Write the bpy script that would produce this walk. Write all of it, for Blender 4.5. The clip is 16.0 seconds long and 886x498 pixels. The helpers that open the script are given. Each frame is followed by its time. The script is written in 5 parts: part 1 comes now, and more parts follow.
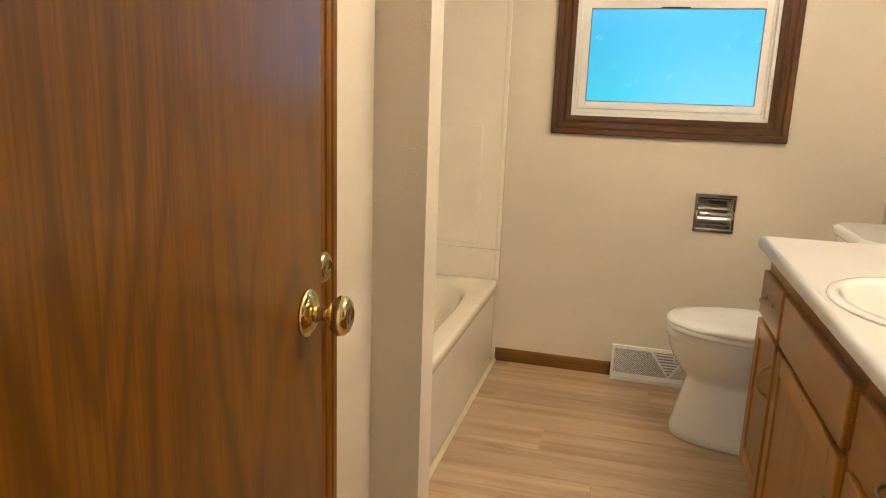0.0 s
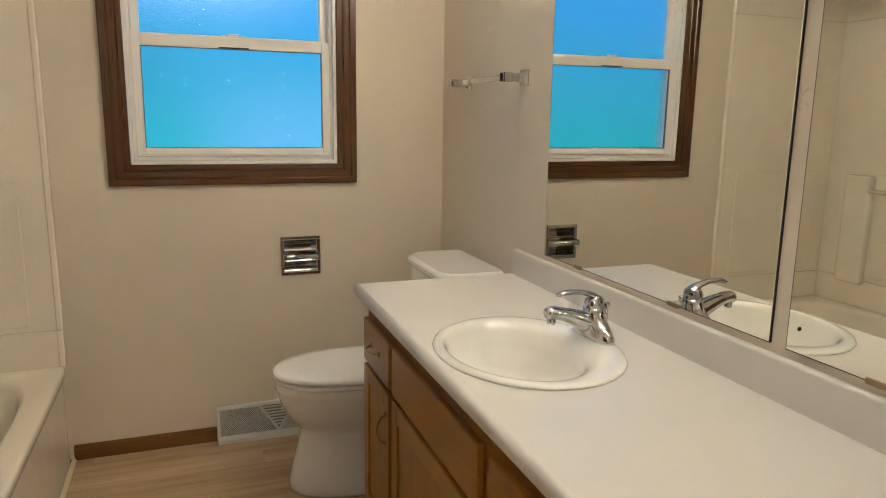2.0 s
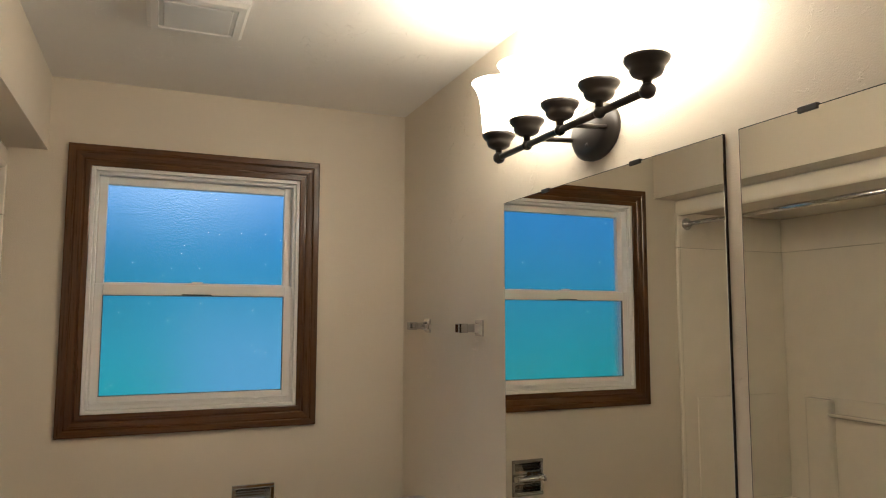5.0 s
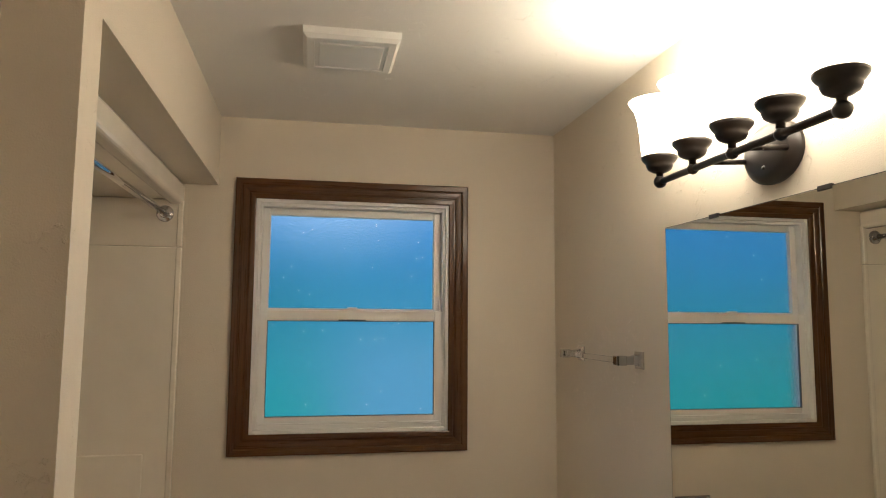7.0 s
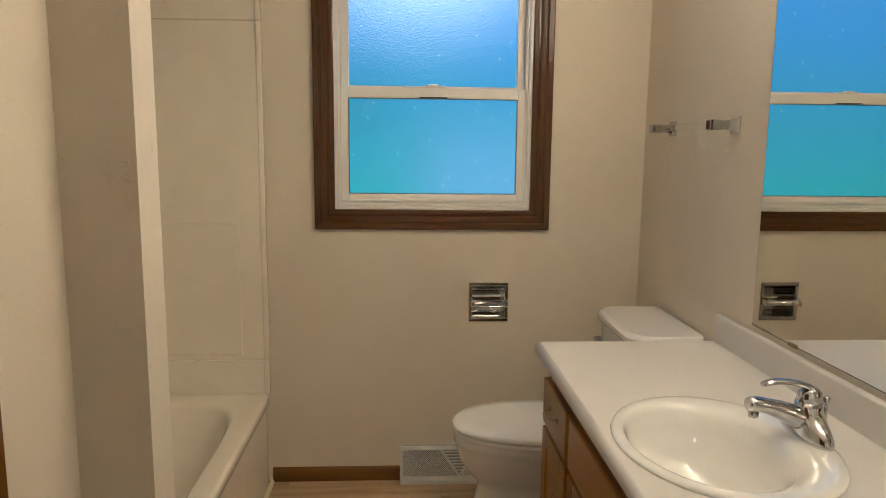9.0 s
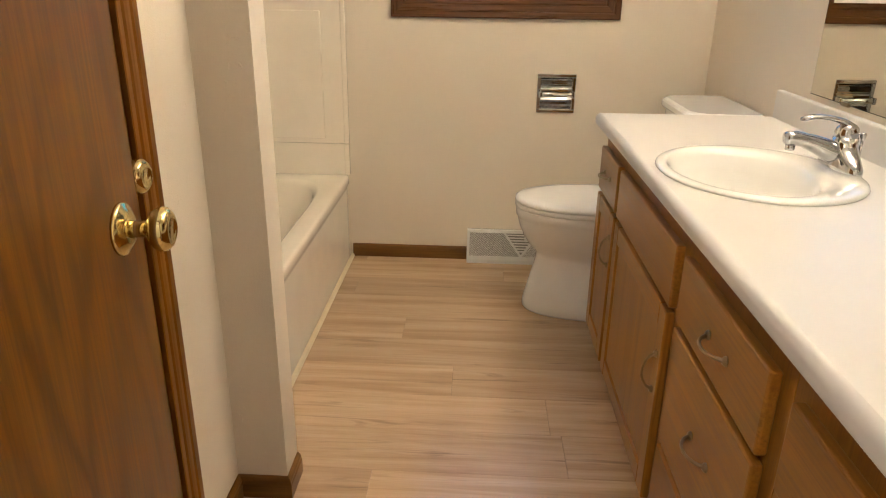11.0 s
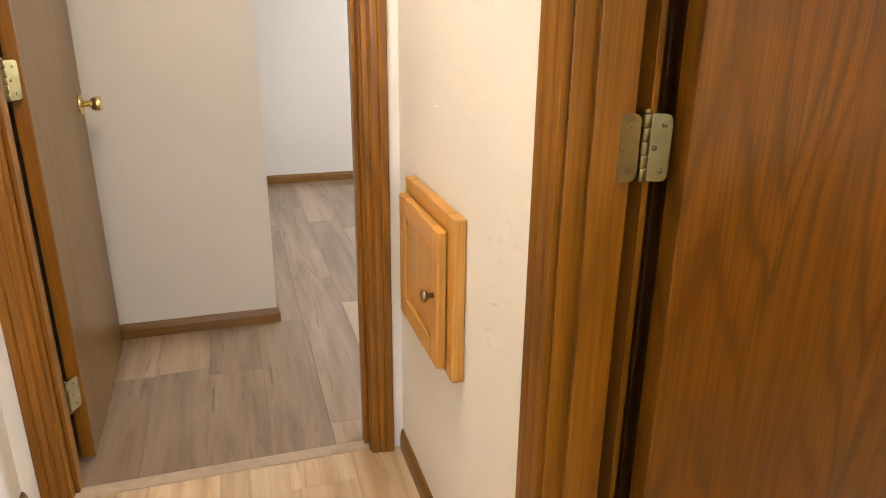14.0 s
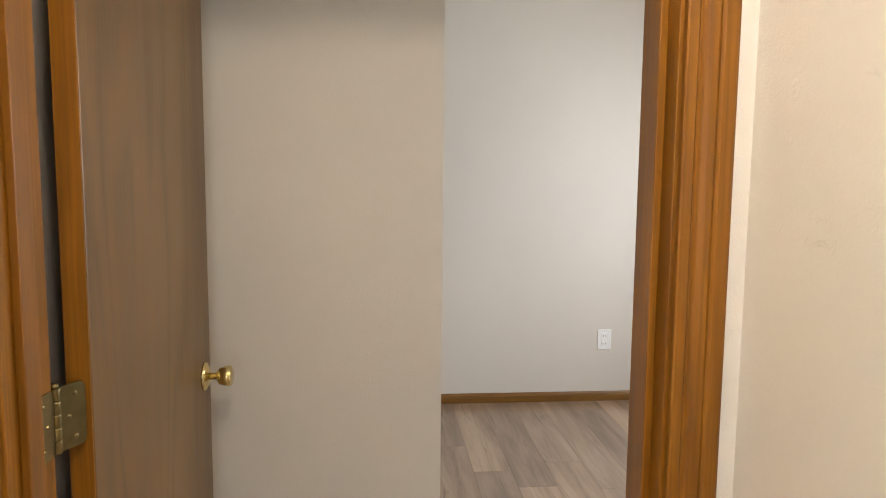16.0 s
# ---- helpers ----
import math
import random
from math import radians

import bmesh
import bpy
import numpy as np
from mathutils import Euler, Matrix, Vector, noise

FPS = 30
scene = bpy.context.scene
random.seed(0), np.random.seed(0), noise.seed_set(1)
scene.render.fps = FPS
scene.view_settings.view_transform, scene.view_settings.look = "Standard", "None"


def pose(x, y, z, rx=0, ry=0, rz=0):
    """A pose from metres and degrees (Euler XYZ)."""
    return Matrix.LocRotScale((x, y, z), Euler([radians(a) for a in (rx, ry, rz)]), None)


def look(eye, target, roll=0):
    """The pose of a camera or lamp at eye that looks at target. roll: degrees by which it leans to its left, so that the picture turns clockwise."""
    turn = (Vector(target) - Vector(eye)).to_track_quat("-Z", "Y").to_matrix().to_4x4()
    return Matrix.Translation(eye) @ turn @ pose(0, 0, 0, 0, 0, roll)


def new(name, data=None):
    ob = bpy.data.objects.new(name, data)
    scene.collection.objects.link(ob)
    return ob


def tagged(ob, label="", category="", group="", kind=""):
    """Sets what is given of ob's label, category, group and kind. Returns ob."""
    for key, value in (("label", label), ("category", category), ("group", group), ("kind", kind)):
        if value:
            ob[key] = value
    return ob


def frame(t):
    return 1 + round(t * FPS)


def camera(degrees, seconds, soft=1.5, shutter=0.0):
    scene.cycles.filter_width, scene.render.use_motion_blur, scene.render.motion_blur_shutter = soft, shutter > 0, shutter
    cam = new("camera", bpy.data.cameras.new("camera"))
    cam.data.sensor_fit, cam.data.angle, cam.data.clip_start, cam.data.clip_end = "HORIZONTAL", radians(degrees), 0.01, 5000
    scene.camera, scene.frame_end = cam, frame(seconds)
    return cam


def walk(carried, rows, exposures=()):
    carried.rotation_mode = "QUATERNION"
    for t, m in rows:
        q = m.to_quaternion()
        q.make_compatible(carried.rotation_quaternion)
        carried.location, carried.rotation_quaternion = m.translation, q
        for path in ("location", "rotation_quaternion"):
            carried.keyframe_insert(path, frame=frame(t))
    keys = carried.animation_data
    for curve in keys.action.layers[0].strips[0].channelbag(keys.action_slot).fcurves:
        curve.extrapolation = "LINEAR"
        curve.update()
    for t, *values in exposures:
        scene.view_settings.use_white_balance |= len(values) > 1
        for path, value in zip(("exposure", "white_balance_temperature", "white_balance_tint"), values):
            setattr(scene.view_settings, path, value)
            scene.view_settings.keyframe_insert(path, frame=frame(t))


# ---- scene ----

cam = camera(65.4, 16.0, soft=1.1)
PATH = [
    (0, (0.031, 0.059, 1.208), (-0.476, 1.945, 0.776), 2.0),
    (0.5, (-0.014, 0.186, 1.223), (-0.102, 2.139, 0.802), 1.6),
    (1, (-0.039, 0.276, 1.252), (0.228, 2.213, 0.832), 1.3),
    (1.5, (-0.026, 0.297, 1.298), (0.509, 2.177, 0.878), 1.0),
    (2, (-0.043, 0.266, 1.337), (0.639, 2.109, 0.965), 0.9),
    (2.5, (-0.035, 0.253, 1.376), (0.678, 2.104, 1.127), 0.7),
    (3, (-0.019, 0.258, 1.431), (0.726, 2.11, 1.305), 0.6),
    (3.5, (-0.007, 0.253, 1.468), (0.769, 2.096, 1.471), 0.5),
    (4, (0.003, 0.245, 1.477), (0.789, 2.08, 1.594), 0.4),
    (6.5, (-0.021, 0.28, 1.585), (0.555, 2.183, 1.801), 0.3),
    (7, (-0.013, 0.306, 1.589), (0.354, 2.261, 1.796), 0.4),
    (7.5, (-0.004, 0.334, 1.545), (0.246, 2.315, 1.672), 0.5),
    (8, (0.004, 0.351, 1.508), (0.194, 2.342, 1.505), 0.5),
    (8.5, (0.028, 0.362, 1.45), (0.163, 2.352, 1.301), 0.7),
    (9, (0.034, 0.345, 1.401), (0.145, 2.32, 1.106), 0.6),
    (11.5, (0.072, 0.019, 1.175), (-0.206, 1.848, 0.415), 0.6),
    (12, (0.156, -0.08, 1.17), (-0.512, 1.645, 0.41), 0.6),
    (12.5, (0.266, -0.202, 1.166), (-0.76, 1.34, 0.411), 0.7),
    (13, (0.338, -0.276, 1.176), (-1.005, 1.001, 0.424), 0.5),
    (13.5, (0.404, -0.295, 1.203), (-1.196, 0.654, 0.47), 0.5),
    (14, (0.43, -0.293, 1.23), (-1.37, 0.265, 0.56), 0.5),
    (14.5, (0.366, -0.309, 1.254), (-1.519, -0.015, 0.651), 0.5),
    (15, (0.18, -0.336, 1.282), (-1.758, -0.14, 0.827), 0.3),
    (15.5, (-0.056, -0.338, 1.318), (-2.022, -0.154, 1.001), -0.2),
    (16, (-0.442, -0.340, 1.385), (-2.39, -0.160, 1.181), 0.56),
]
EXPOSURES = [(0, 1.1, 6600, 12), (1.0, 0.65, 6150, 10), (2.0, 0.48, 5950, 9), (3.5, 0.12, 5900, 12), (6.5, -0.22, 6250, 13), (7.1, -0.22, 6250, 13), (7.8, -0.1, 6850, 20), (8.6, 0.12, 6050, 12), (9.0, 0.26, 6250, 12), (11.5, 1.28, 6300, 13), (12.5, 1.45, 6150, 13), (13.5, 1.5, 6700, 14), (14.0, 1.55, 6950, 15), (14.5, 1.35, 6750, 13), (15.2, 0.93, 6700, 13), (16.0, 1.1, 6750, 13)]
walk(cam, [(t, look(eye, target, roll)) for t, eye, target, roll in PATH], EXPOSURES)

# ---- light ----
world = bpy.data.worlds.new("sky")
scene.world = world
world.use_nodes = True
_n = world.node_tree.nodes
_sky = _n.new("ShaderNodeTexSky")
_sky.sky_type, _sky.sun_disc = "NISHITA", False
_sky.sun_elevation, _sky.sun_rotation = radians(38), radians(150)
world.node_tree.links.new(_sky.outputs[0], _n["Background"].inputs[0])
_n["Background"].inputs[1].default_value = 0.1

sun = new("sun", bpy.data.lights.new("sun", "SUN"))
sun.data.energy, sun.data.angle, sun.data.color = 2.0, radians(0.6), (1.0, 0.95, 0.88)
sun.matrix_world = look((0, 0, 6), (2.2, 3.8, 0))

BULB_POWER, SHADE_GLOW = 3.0, 23.0
WARM = (1.0, 0.85, 0.62)
HALL_POWER, BED_POWER, DAY_POWER = 15.0, 25.0, 8.0
WINDOW_GLOW = 0.88


def area_lamp(name, m, sx, sy, power, colour):
    data = bpy.data.lights.new(name, "AREA")
    data.shape, data.size, data.size_y, data.energy, data.color = "RECTANGLE", sx, sy, power, colour
    ob = new(name, data)
    ob.matrix_world = m
    return ob


# daylight standing in the openings of the bedroom window and the window at the hall's far end
area_lamp("bedroom_daylight", look((-3.1, 1.93, 1.45), (-3.1, 0.0, 1.0)), 1.3, 1.1, BED_POWER, (0.88, 0.94, 1.0))
area_lamp("hall_daylight", look((2.43, -0.36, 1.45), (0.0, -0.5, 1.0)), 0.7, 1.0, DAY_POWER, (0.74, 0.86, 1.0))


# ---- materials ----
def material(name, base=(0.5, 0.5, 0.5), rough=0.5, metal=0.0):
    m = bpy.data.materials.new(name)
    m.use_nodes = True
    p = m.node_tree.nodes["Principled BSDF"]
    p.inputs["Base Color"].default_value = (*base, 1)
    p.inputs["Roughness"].default_value = rough
    p.inputs["Metallic"].default_value = metal
    return m, m.node_tree.nodes, m.node_tree.links, p


def coords(n, l, scale=(1, 1, 1), shift=None, source="Object"):
    tc, mp = n.new("ShaderNodeTexCoord"), n.new("ShaderNodeMapping")
    mp.inputs["Scale"].default_value = scale
    l.new(tc.outputs[source], mp.inputs["Vector"])
    if shift is not None:
        l.new(shift, mp.inputs["Location"])
    return mp.outputs[0]


def noise_tex(n, l, vec, scale, detail=3.0, rough=0.5, distort=0.0):
    t = n.new("ShaderNodeTexNoise")
    t.inputs["Scale"].default_value, t.inputs["Detail"].default_value = scale, detail
    t.inputs["Roughness"].default_value, t.inputs["Distortion"].default_value = rough, distort
    l.new(vec, t.inputs["Vector"])
    return t.outputs["Fac"]


def ramp(n, l, fac, stops):
    r = n.new("ShaderNodeValToRGB")
    e = r.color_ramp.elements
    while len(e) < len(stops):
        e.new(0.5)
    for item, (pos, col) in zip(e, stops):
        item.position, item.color = pos, (*col, 1) if len(col) == 3 else col
    l.new(fac, r.inputs[0])
    return r.outputs["Color"]


def mix(n, l, fac, a, b, kind="MIX"):
    x = n.new("ShaderNodeMix")
    x.data_type, x.blend_type = "RGBA", kind
    for sock, val in ((x.inputs[0], fac), (x.inputs[6], a), (x.inputs[7], b)):
        if isinstance(val, (int, float)):
            sock.default_value = val
        elif isinstance(val, tuple):
            sock.default_value = (*val, 1)
        else:
            l.new(val, sock)
    return x.outputs[2]


def math_node(n, l, op, a, b=0.0):
    x = n.new("ShaderNodeMath")
    x.operation = op
    for sock, val in zip(x.inputs, (a, b)):
        if isinstance(val, (int, float)):
            sock.default_value = val
        else:
            l.new(val, sock)
    return x.outputs[0]


def bump(n, l, p, height, strength, distance):
    b = n.new("ShaderNodeBump")
    b.inputs["Strength"].default_value, b.inputs["Distance"].default_value = strength, distance
    l.new(height, b.inputs["Height"])
    l.new(b.outputs[0], p.inputs["Normal"])


def paint(name, base, rough=0.6, splat=0.5, fine=0.15, density=0.6, scale=38.0, depth=0.006):
    """Matt wall paint over a hand-trowelled, knocked-down texture."""
    m, n, l, p = material(name, base, rough)
    v = coords(n, l)
    patches = ramp(n, l, noise_tex(n, l, v, scale, 4, 0.6, 1.2), [(density, (0, 0, 0)), (density + 0.07, (1, 1, 1))])
    where = ramp(n, l, noise_tex(n, l, v, 5.5, 2), [(0.45, (0, 0, 0)), (0.62, (1, 1, 1))])
    splats = math_node(n, l, "MULTIPLY", patches, where)
    grain = noise_tex(n, l, v, 320, 2)
    h = math_node(n, l, "ADD", math_node(n, l, "MULTIPLY", splats, splat), math_node(n, l, "MULTIPLY", grain, fine))
    bump(n, l, p, h, 0.8, depth)
    tone = ramp(n, l, noise_tex(n, l, v, 1.7, 3), [(0.3, tuple(c * 0.965 for c in base)), (0.7, tuple(min(1, c * 1.02) for c in base))])
    l.new(tone, p.inputs["Base Color"])
    return m


def wood(name, dark, mid, light, axis="z", rough=0.35, rings=3.0, stretch=0.06, figure=0.55, coat=0.3, blotch=0.25, ragged=0.03, sheen=0.22, arch=False):
    """Stained and varnished oak: cathedral figure, fine pores along the grain, soft blotches of stain."""
    m, n, l, p = material(name, mid, rough)
    info = n.new("ShaderNodeObjectInfo")
    shift = n.new("ShaderNodeVectorMath")
    shift.operation = "SCALE"
    shift.inputs[0].default_value = (3.1, 2.3, 4.7)
    l.new(info.outputs["Random"], shift.inputs["Scale"])
    along = {"x": 0, "y": 1, "z": 2}[axis]
    sc = [1.0, 1.0, 1.0]
    sc[along] = stretch
    v = coords(n, l, sc, shift.outputs[0])
    sj = [60.0, 60.0, 60.0]
    sj[along] = 9.0
    jag = math_node(n, l, "MULTIPLY", noise_tex(n, l, coords(n, l, sj, shift.outputs[0]), 1.0, 3, 0.65), ragged)
    wob = math_node(n, l, "ADD", noise_tex(n, l, v, 3.2, 2.5, 0.45, 0.6), jag)
    phase = math_node(n, l, "MULTIPLY", wob, rings * 30.0)
    if arch:
        # flat-sliced veneer: mirrored leaves 0.25 m wide, each with nested arches along its middle
        tc, s = n.new("ShaderNodeTexCoord"), n.new("ShaderNodeSeparateXYZ")
        l.new(tc.outputs["Object"], s.inputs[0])
        sway = math_node(n, l, "MULTIPLY", noise_tex(n, l, coords(n, l, (1.0, 1.0, 0.8)), 1.6, 2), 0.10)
        across = math_node(n, l, "ADD", math_node(n, l, "ADD", s.outputs[0], s.outputs[1]), sway)
        c = math_node(n, l, "SUBTRACT", math_node(n, l, "PINGPONG", across, 0.25), 0.13)
        c = math_node(n, l, "SQRT", math_node(n, l, "ADD", math_node(n, l, "MULTIPLY", c, c), 0.00025))
        phase = math_node(n, l, "ADD", math_node(n, l, "MULTIPLY", c, 135.0), math_node(n, l, "MULTIPLY", s.outputs[2], 20.0))
        phase = math_node(n, l, "ADD", phase, math_node(n, l, "MULTIPLY", wob, 34.0))
    band = math_node(n, l, "SINE", phase)
    band = math_node(n, l, "ADD", math_node(n, l, "MULTIPLY", band, 0.5), 0.5)
    sp = [170.0, 170.0, 170.0]
    sp[along] = 4.0
    pores = noise_tex(n, l, coords(n, l, sp, shift.outputs[0]), 1.0, 3, 0.6)
    fine = ramp(n, l, pores, [(0.36, (0, 0, 0)), (0.62, (1, 1, 1))])
    calm = n.new("ShaderNodeMapRange")
    calm.inputs["From Min"].default_value, calm.inputs["From Max"].default_value = 0.38, 0.62
    calm.inputs["To Min"].default_value, calm.inputs["To Max"].default_value = figure * 0.25, figure
    l.new(noise_tex(n, l, coords(n, l, [3.0 * c ** 0.5 for c in sc], shift.outputs[0]), 2.0, 2), calm.inputs["Value"])
    col = mix(n, l, calm.outputs[0], mid, ramp(n, l, band, [(0.0, dark), (0.30, mid), (1.0, light)]))
    col = mix(n, l, mix(n, l, 0.38, fine, (1.0, 1.0, 1.0)), dark, col)
    big = noise_tex(n, l, coords(n, l, (1, 1, 1), shift.outputs[0]), 2.6, 3)
    col = mix(n, l, blotch, col, ramp(n, l, big, [(0.3, tuple(c * 0.55 for c in mid)), (0.7, tuple(min(1, c * 1.35) for c in mid))]))
    l.new(col, p.inputs["Base Color"])
    l.new(math_node(n, l, "ADD", math_node(n, l, "MULTIPLY", pores, 0.25), rough - 0.12), p.inputs["Roughness"])
    p.inputs["Coat Weight"].default_value, p.inputs["Coat Roughness"].default_value = coat, sheen
    p.inputs["Specular IOR Level"].default_value = 0.32
    bump(n, l, p, pores, 0.12, 0.001)
    return m


def vinyl_plank(name, lo, mid, hi, low=0.84, high=1.08, streaks=20.0):
    """Wood-look plank floor with streaks along x; each plank its own tone."""
    m, n, l, p = material(name, mid, 0.42)
    info = n.new("ShaderNodeObjectInfo")
    shift = n.new("ShaderNodeVectorMath")
    shift.operation = "SCALE"
    shift.inputs[0].default_value = (17.0, 9.0, 3.0)
    l.new(info.outputs["Random"], shift.inputs["Scale"])
    streak = noise_tex(n, l, coords(n, l, (1.3, streaks, 1), shift.outputs[0]), 1.0, 5, 0.62, 0.5)
    fine = noise_tex(n, l, coords(n, l, (6, 220, 1), shift.outputs[0]), 1.0, 3, 0.6)
    col = ramp(n, l, streak, [(0.30, lo), (0.5, mid), (0.72, hi)])
    dark = ramp(n, l, noise_tex(n, l, coords(n, l, (1.3, 17, 1), shift.outputs[0]), 1.7, 4, 0.6, 0.8), [(0.60, (0, 0, 0)), (0.72, (1, 1, 1))])
    col = mix(n, l, math_node(n, l, "MULTIPLY", dark, 0.85), col, tuple(c * 0.55 for c in lo))
    col = mix(n, l, 0.20, col, ramp(n, l, fine, [(0.3, lo), (0.7, hi)]))
    tone = ramp(n, l, info.outputs["Random"], [(0.0, (low, low * 0.99, low * 0.98)), (1.0, (high, high * 0.99, high * 0.97))])
    col = mix(n, l, 1.0, col, tone, "MULTIPLY")
    l.new(col, p.inputs["Base Color"])
    l.new(math_node(n, l, "ADD", math_node(n, l, "MULTIPLY", fine, 0.2), 0.33), p.inputs["Roughness"])
    p.inputs["Coat Weight"].default_value, p.inputs["Coat Roughness"].default_value = 0.85, 0.24
    bump(n, l, p, fine, 0.15, 0.0008)
    return m


def smooth_stuff(name, base, rough, spots=0.04, scale=9.0, coat=0.0, bumpy=0.0):
    """Glazed, moulded or lacquered surface with faint unevenness of tone and gloss."""
    m, n, l, p = material(name, base, rough)
    v = coords(n, l)
    f = noise_tex(n, l, v, scale, 4)
    l.new(ramp(n, l, f, [(0.3, tuple(c * (1 - spots) for c in base)), (0.7, base)]), p.inputs["Base Color"])
    l.new(math_node(n, l, "ADD", math_node(n, l, "MULTIPLY", f, 0.12), max(0.02, rough - 0.06)), p.inputs["Roughness"])
    p.inputs["Coat Weight"].default_value = coat
    p.inputs["Coat Roughness"].default_value = 0.05
    if bumpy:
        bump(n, l, p, noise_tex(n, l, v, 400, 2), bumpy, 0.0006)
    return m


def metal(name, base, rough, wear=0.1):
    m, n, l, p = material(name, base, rough, 1.0)
    f = noise_tex(n, l, coords(n, l), 45, 3)
    l.new(math_node(n, l, "ADD", math_node(n, l, "MULTIPLY", f, wear), max(0.02, rough - wear / 2)), p.inputs["Roughness"])
    l.new(ramp(n, l, f, [(0.35, tuple(c * 0.85 for c in base)), (0.6, base)]), p.inputs["Base Color"])
    return m


WALL_TEXTURED = paint("trowelled_wall_paint", (0.74, 0.665, 0.555), splat=0.55, density=0.60, depth=0.006)
WALL_WING = paint("wing_wall_paint", (0.74, 0.665, 0.555), splat=0.45, depth=0.006)
WALL = paint("wall_paint", (0.74, 0.665, 0.555), splat=0.10)
WALL_BED = paint("bedroom_paint", (0.60, 0.55, 0.48), splat=0.08)
WALL_HALL = paint("hall_paint", (0.77, 0.735, 0.67), splat=0.35, density=0.61, scale=26.0)
CEIL = paint("ceiling_paint", (0.84, 0.82, 0.78), rough=0.75, splat=0.45, density=0.60)
DOOR_OAK = wood("door_oak", (0.062, 0.021, 0.002), (0.182, 0.067, 0.0035), (0.235, 0.093, 0.006), rings=2.6, stretch=0.22, figure=0.7, arch=True, coat=0.3, rough=0.36, blotch=0.2, ragged=0.06, sheen=0.2)
DOOR_BED_OAK = wood("bedroom_door_oak", (0.075, 0.036, 0.009), (0.160, 0.082, 0.023), (0.215, 0.116, 0.036), rings=1.8, stretch=0.12, figure=0.6, coat=0.04)
TRIM_Z = wood("trim_oak_upright", (0.095, 0.034, 0.003), (0.230, 0.087, 0.005), (0.32, 0.132, 0.010), rings=2.0, stretch=0.12, coat=0.08, figure=0.5, ragged=0.05)
TRIM_X = wood("trim_oak_across", (0.080, 0.033, 0.005), (0.190, 0.085, 0.013), (0.26, 0.124, 0.023), axis="x", rings=1.6, stretch=0.09, coat=0.14)
TRIM_Y = wood("trim_oak_along", (0.080, 0.033, 0.005), (0.190, 0.085, 0.013), (0.26, 0.124, 0.023), axis="y", rings=1.6, stretch=0.09, coat=0.14)
WIN_Z = wood("window_oak_upright", (0.035, 0.011, 0.0015), (0.098, 0.034, 0.0045), (0.150, 0.056, 0.008), rings=1.8, stretch=0.08, rough=0.3, coat=0.6, sheen=0.15)
WIN_X = wood("window_oak_across", (0.035, 0.011, 0.0015), (0.098, 0.034, 0.0045), (0.150, 0.056, 0.008), axis="x", rings=1.8, stretch=0.08, rough=0.3, coat=0.6, sheen=0.15)
CAB_Z = wood("vanity_oak_upright", (0.17, 0.066, 0.007), (0.34, 0.146, 0.016), (0.45, 0.212, 0.032), rings=1.3, stretch=0.10, figure=0.45, blotch=0.18, coat=0.3)
CAB_Y = wood("vanity_oak_along", (0.17, 0.066, 0.007), (0.34, 0.146, 0.016), (0.45, 0.212, 0.032), axis="y", rings=1.3, stretch=0.10, figure=0.45, blotch=0.18, coat=0.3)
HONEY_Z = wood("chute_oak_upright", (0.34, 0.15, 0.028), (0.56, 0.27, 0.055), (0.66, 0.35, 0.09), rings=1.3, stretch=0.10, figure=0.4, blotch=0.15, coat=0.2)
HONEY_X = wood("chute_oak_across", (0.34, 0.15, 0.028), (0.56, 0.27, 0.055), (0.66, 0.35, 0.09), axis="x", rings=1.3, stretch=0.10, figure=0.4, blotch=0.15, coat=0.2)
PLANK = vinyl_plank("bathroom_plank", (0.39, 0.245, 0.125), (0.56, 0.39, 0.235), (0.67, 0.505, 0.34))
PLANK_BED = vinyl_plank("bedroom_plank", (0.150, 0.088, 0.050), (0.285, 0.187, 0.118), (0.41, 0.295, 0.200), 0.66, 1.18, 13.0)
SUBFLOOR, *_ = material("subfloor", (0.20, 0.14, 0.09), 0.9)
ACRYLIC = smooth_stuff("tub_acrylic", (0.92, 0.85, 0.735), 0.14, coat=0.3)
PORCELAIN = smooth_stuff("porcelain", (0.87, 0.87, 0.86), 0.08, coat=0.5)
SEAT_WHITE = smooth_stuff("seat_plastic", (0.86, 0.86, 0.85), 0.08)
BONE = smooth_stuff("sink_china", (0.85, 0.84, 0.80), 0.10, coat=0.5)
LAMINATE = smooth_stuff("counter_laminate", (0.695, 0.67, 0.635), 0.32, spots=0.03, scale=7, bumpy=0.03)
VINYL = smooth_stuff("window_vinyl", (0.90, 0.895, 0.885), 0.32)
PLASTIC = smooth_stuff("white_plastic", (0.80, 0.79, 0.76), 0.4)
VENT_WHITE = smooth_stuff("vent_enamel", (0.78, 0.78, 0.76), 0.35)
CHROME = metal("chrome", (0.60, 0.60, 0.61), 0.06, 0.04)
BRASS = metal("polished_brass", (0.80, 0.65, 0.30), 0.13, 0.08)
OLD_BRASS = metal("tarnished_brass", (0.27, 0.21, 0.09), 0.30, 0.06)
PEWTER = metal("antique_brass_pull", (0.36, 0.27, 0.17), 0.3, 0.15)
BRONZE = smooth_stuff("oil_rubbed_bronze", (0.028, 0.022, 0.019), 0.36, spots=0.2, scale=40)
MIRROR, *_ = material("mirror_silver", (0.83, 0.828, 0.775), 0.0, 1.0)
GALVANISED, *_ = material("galvanised_duct", (0.30, 0.29, 0.27), 0.6)
DARK, *_ = material("dark_gap", (0.015, 0.013, 0.012), 0.8)
# dark grey for the shadow line painted round the lower pane
BEAD_SHADOW = smooth_stuff("grey_bead_shadow", (0.16, 0.17, 0.17), 0.6)
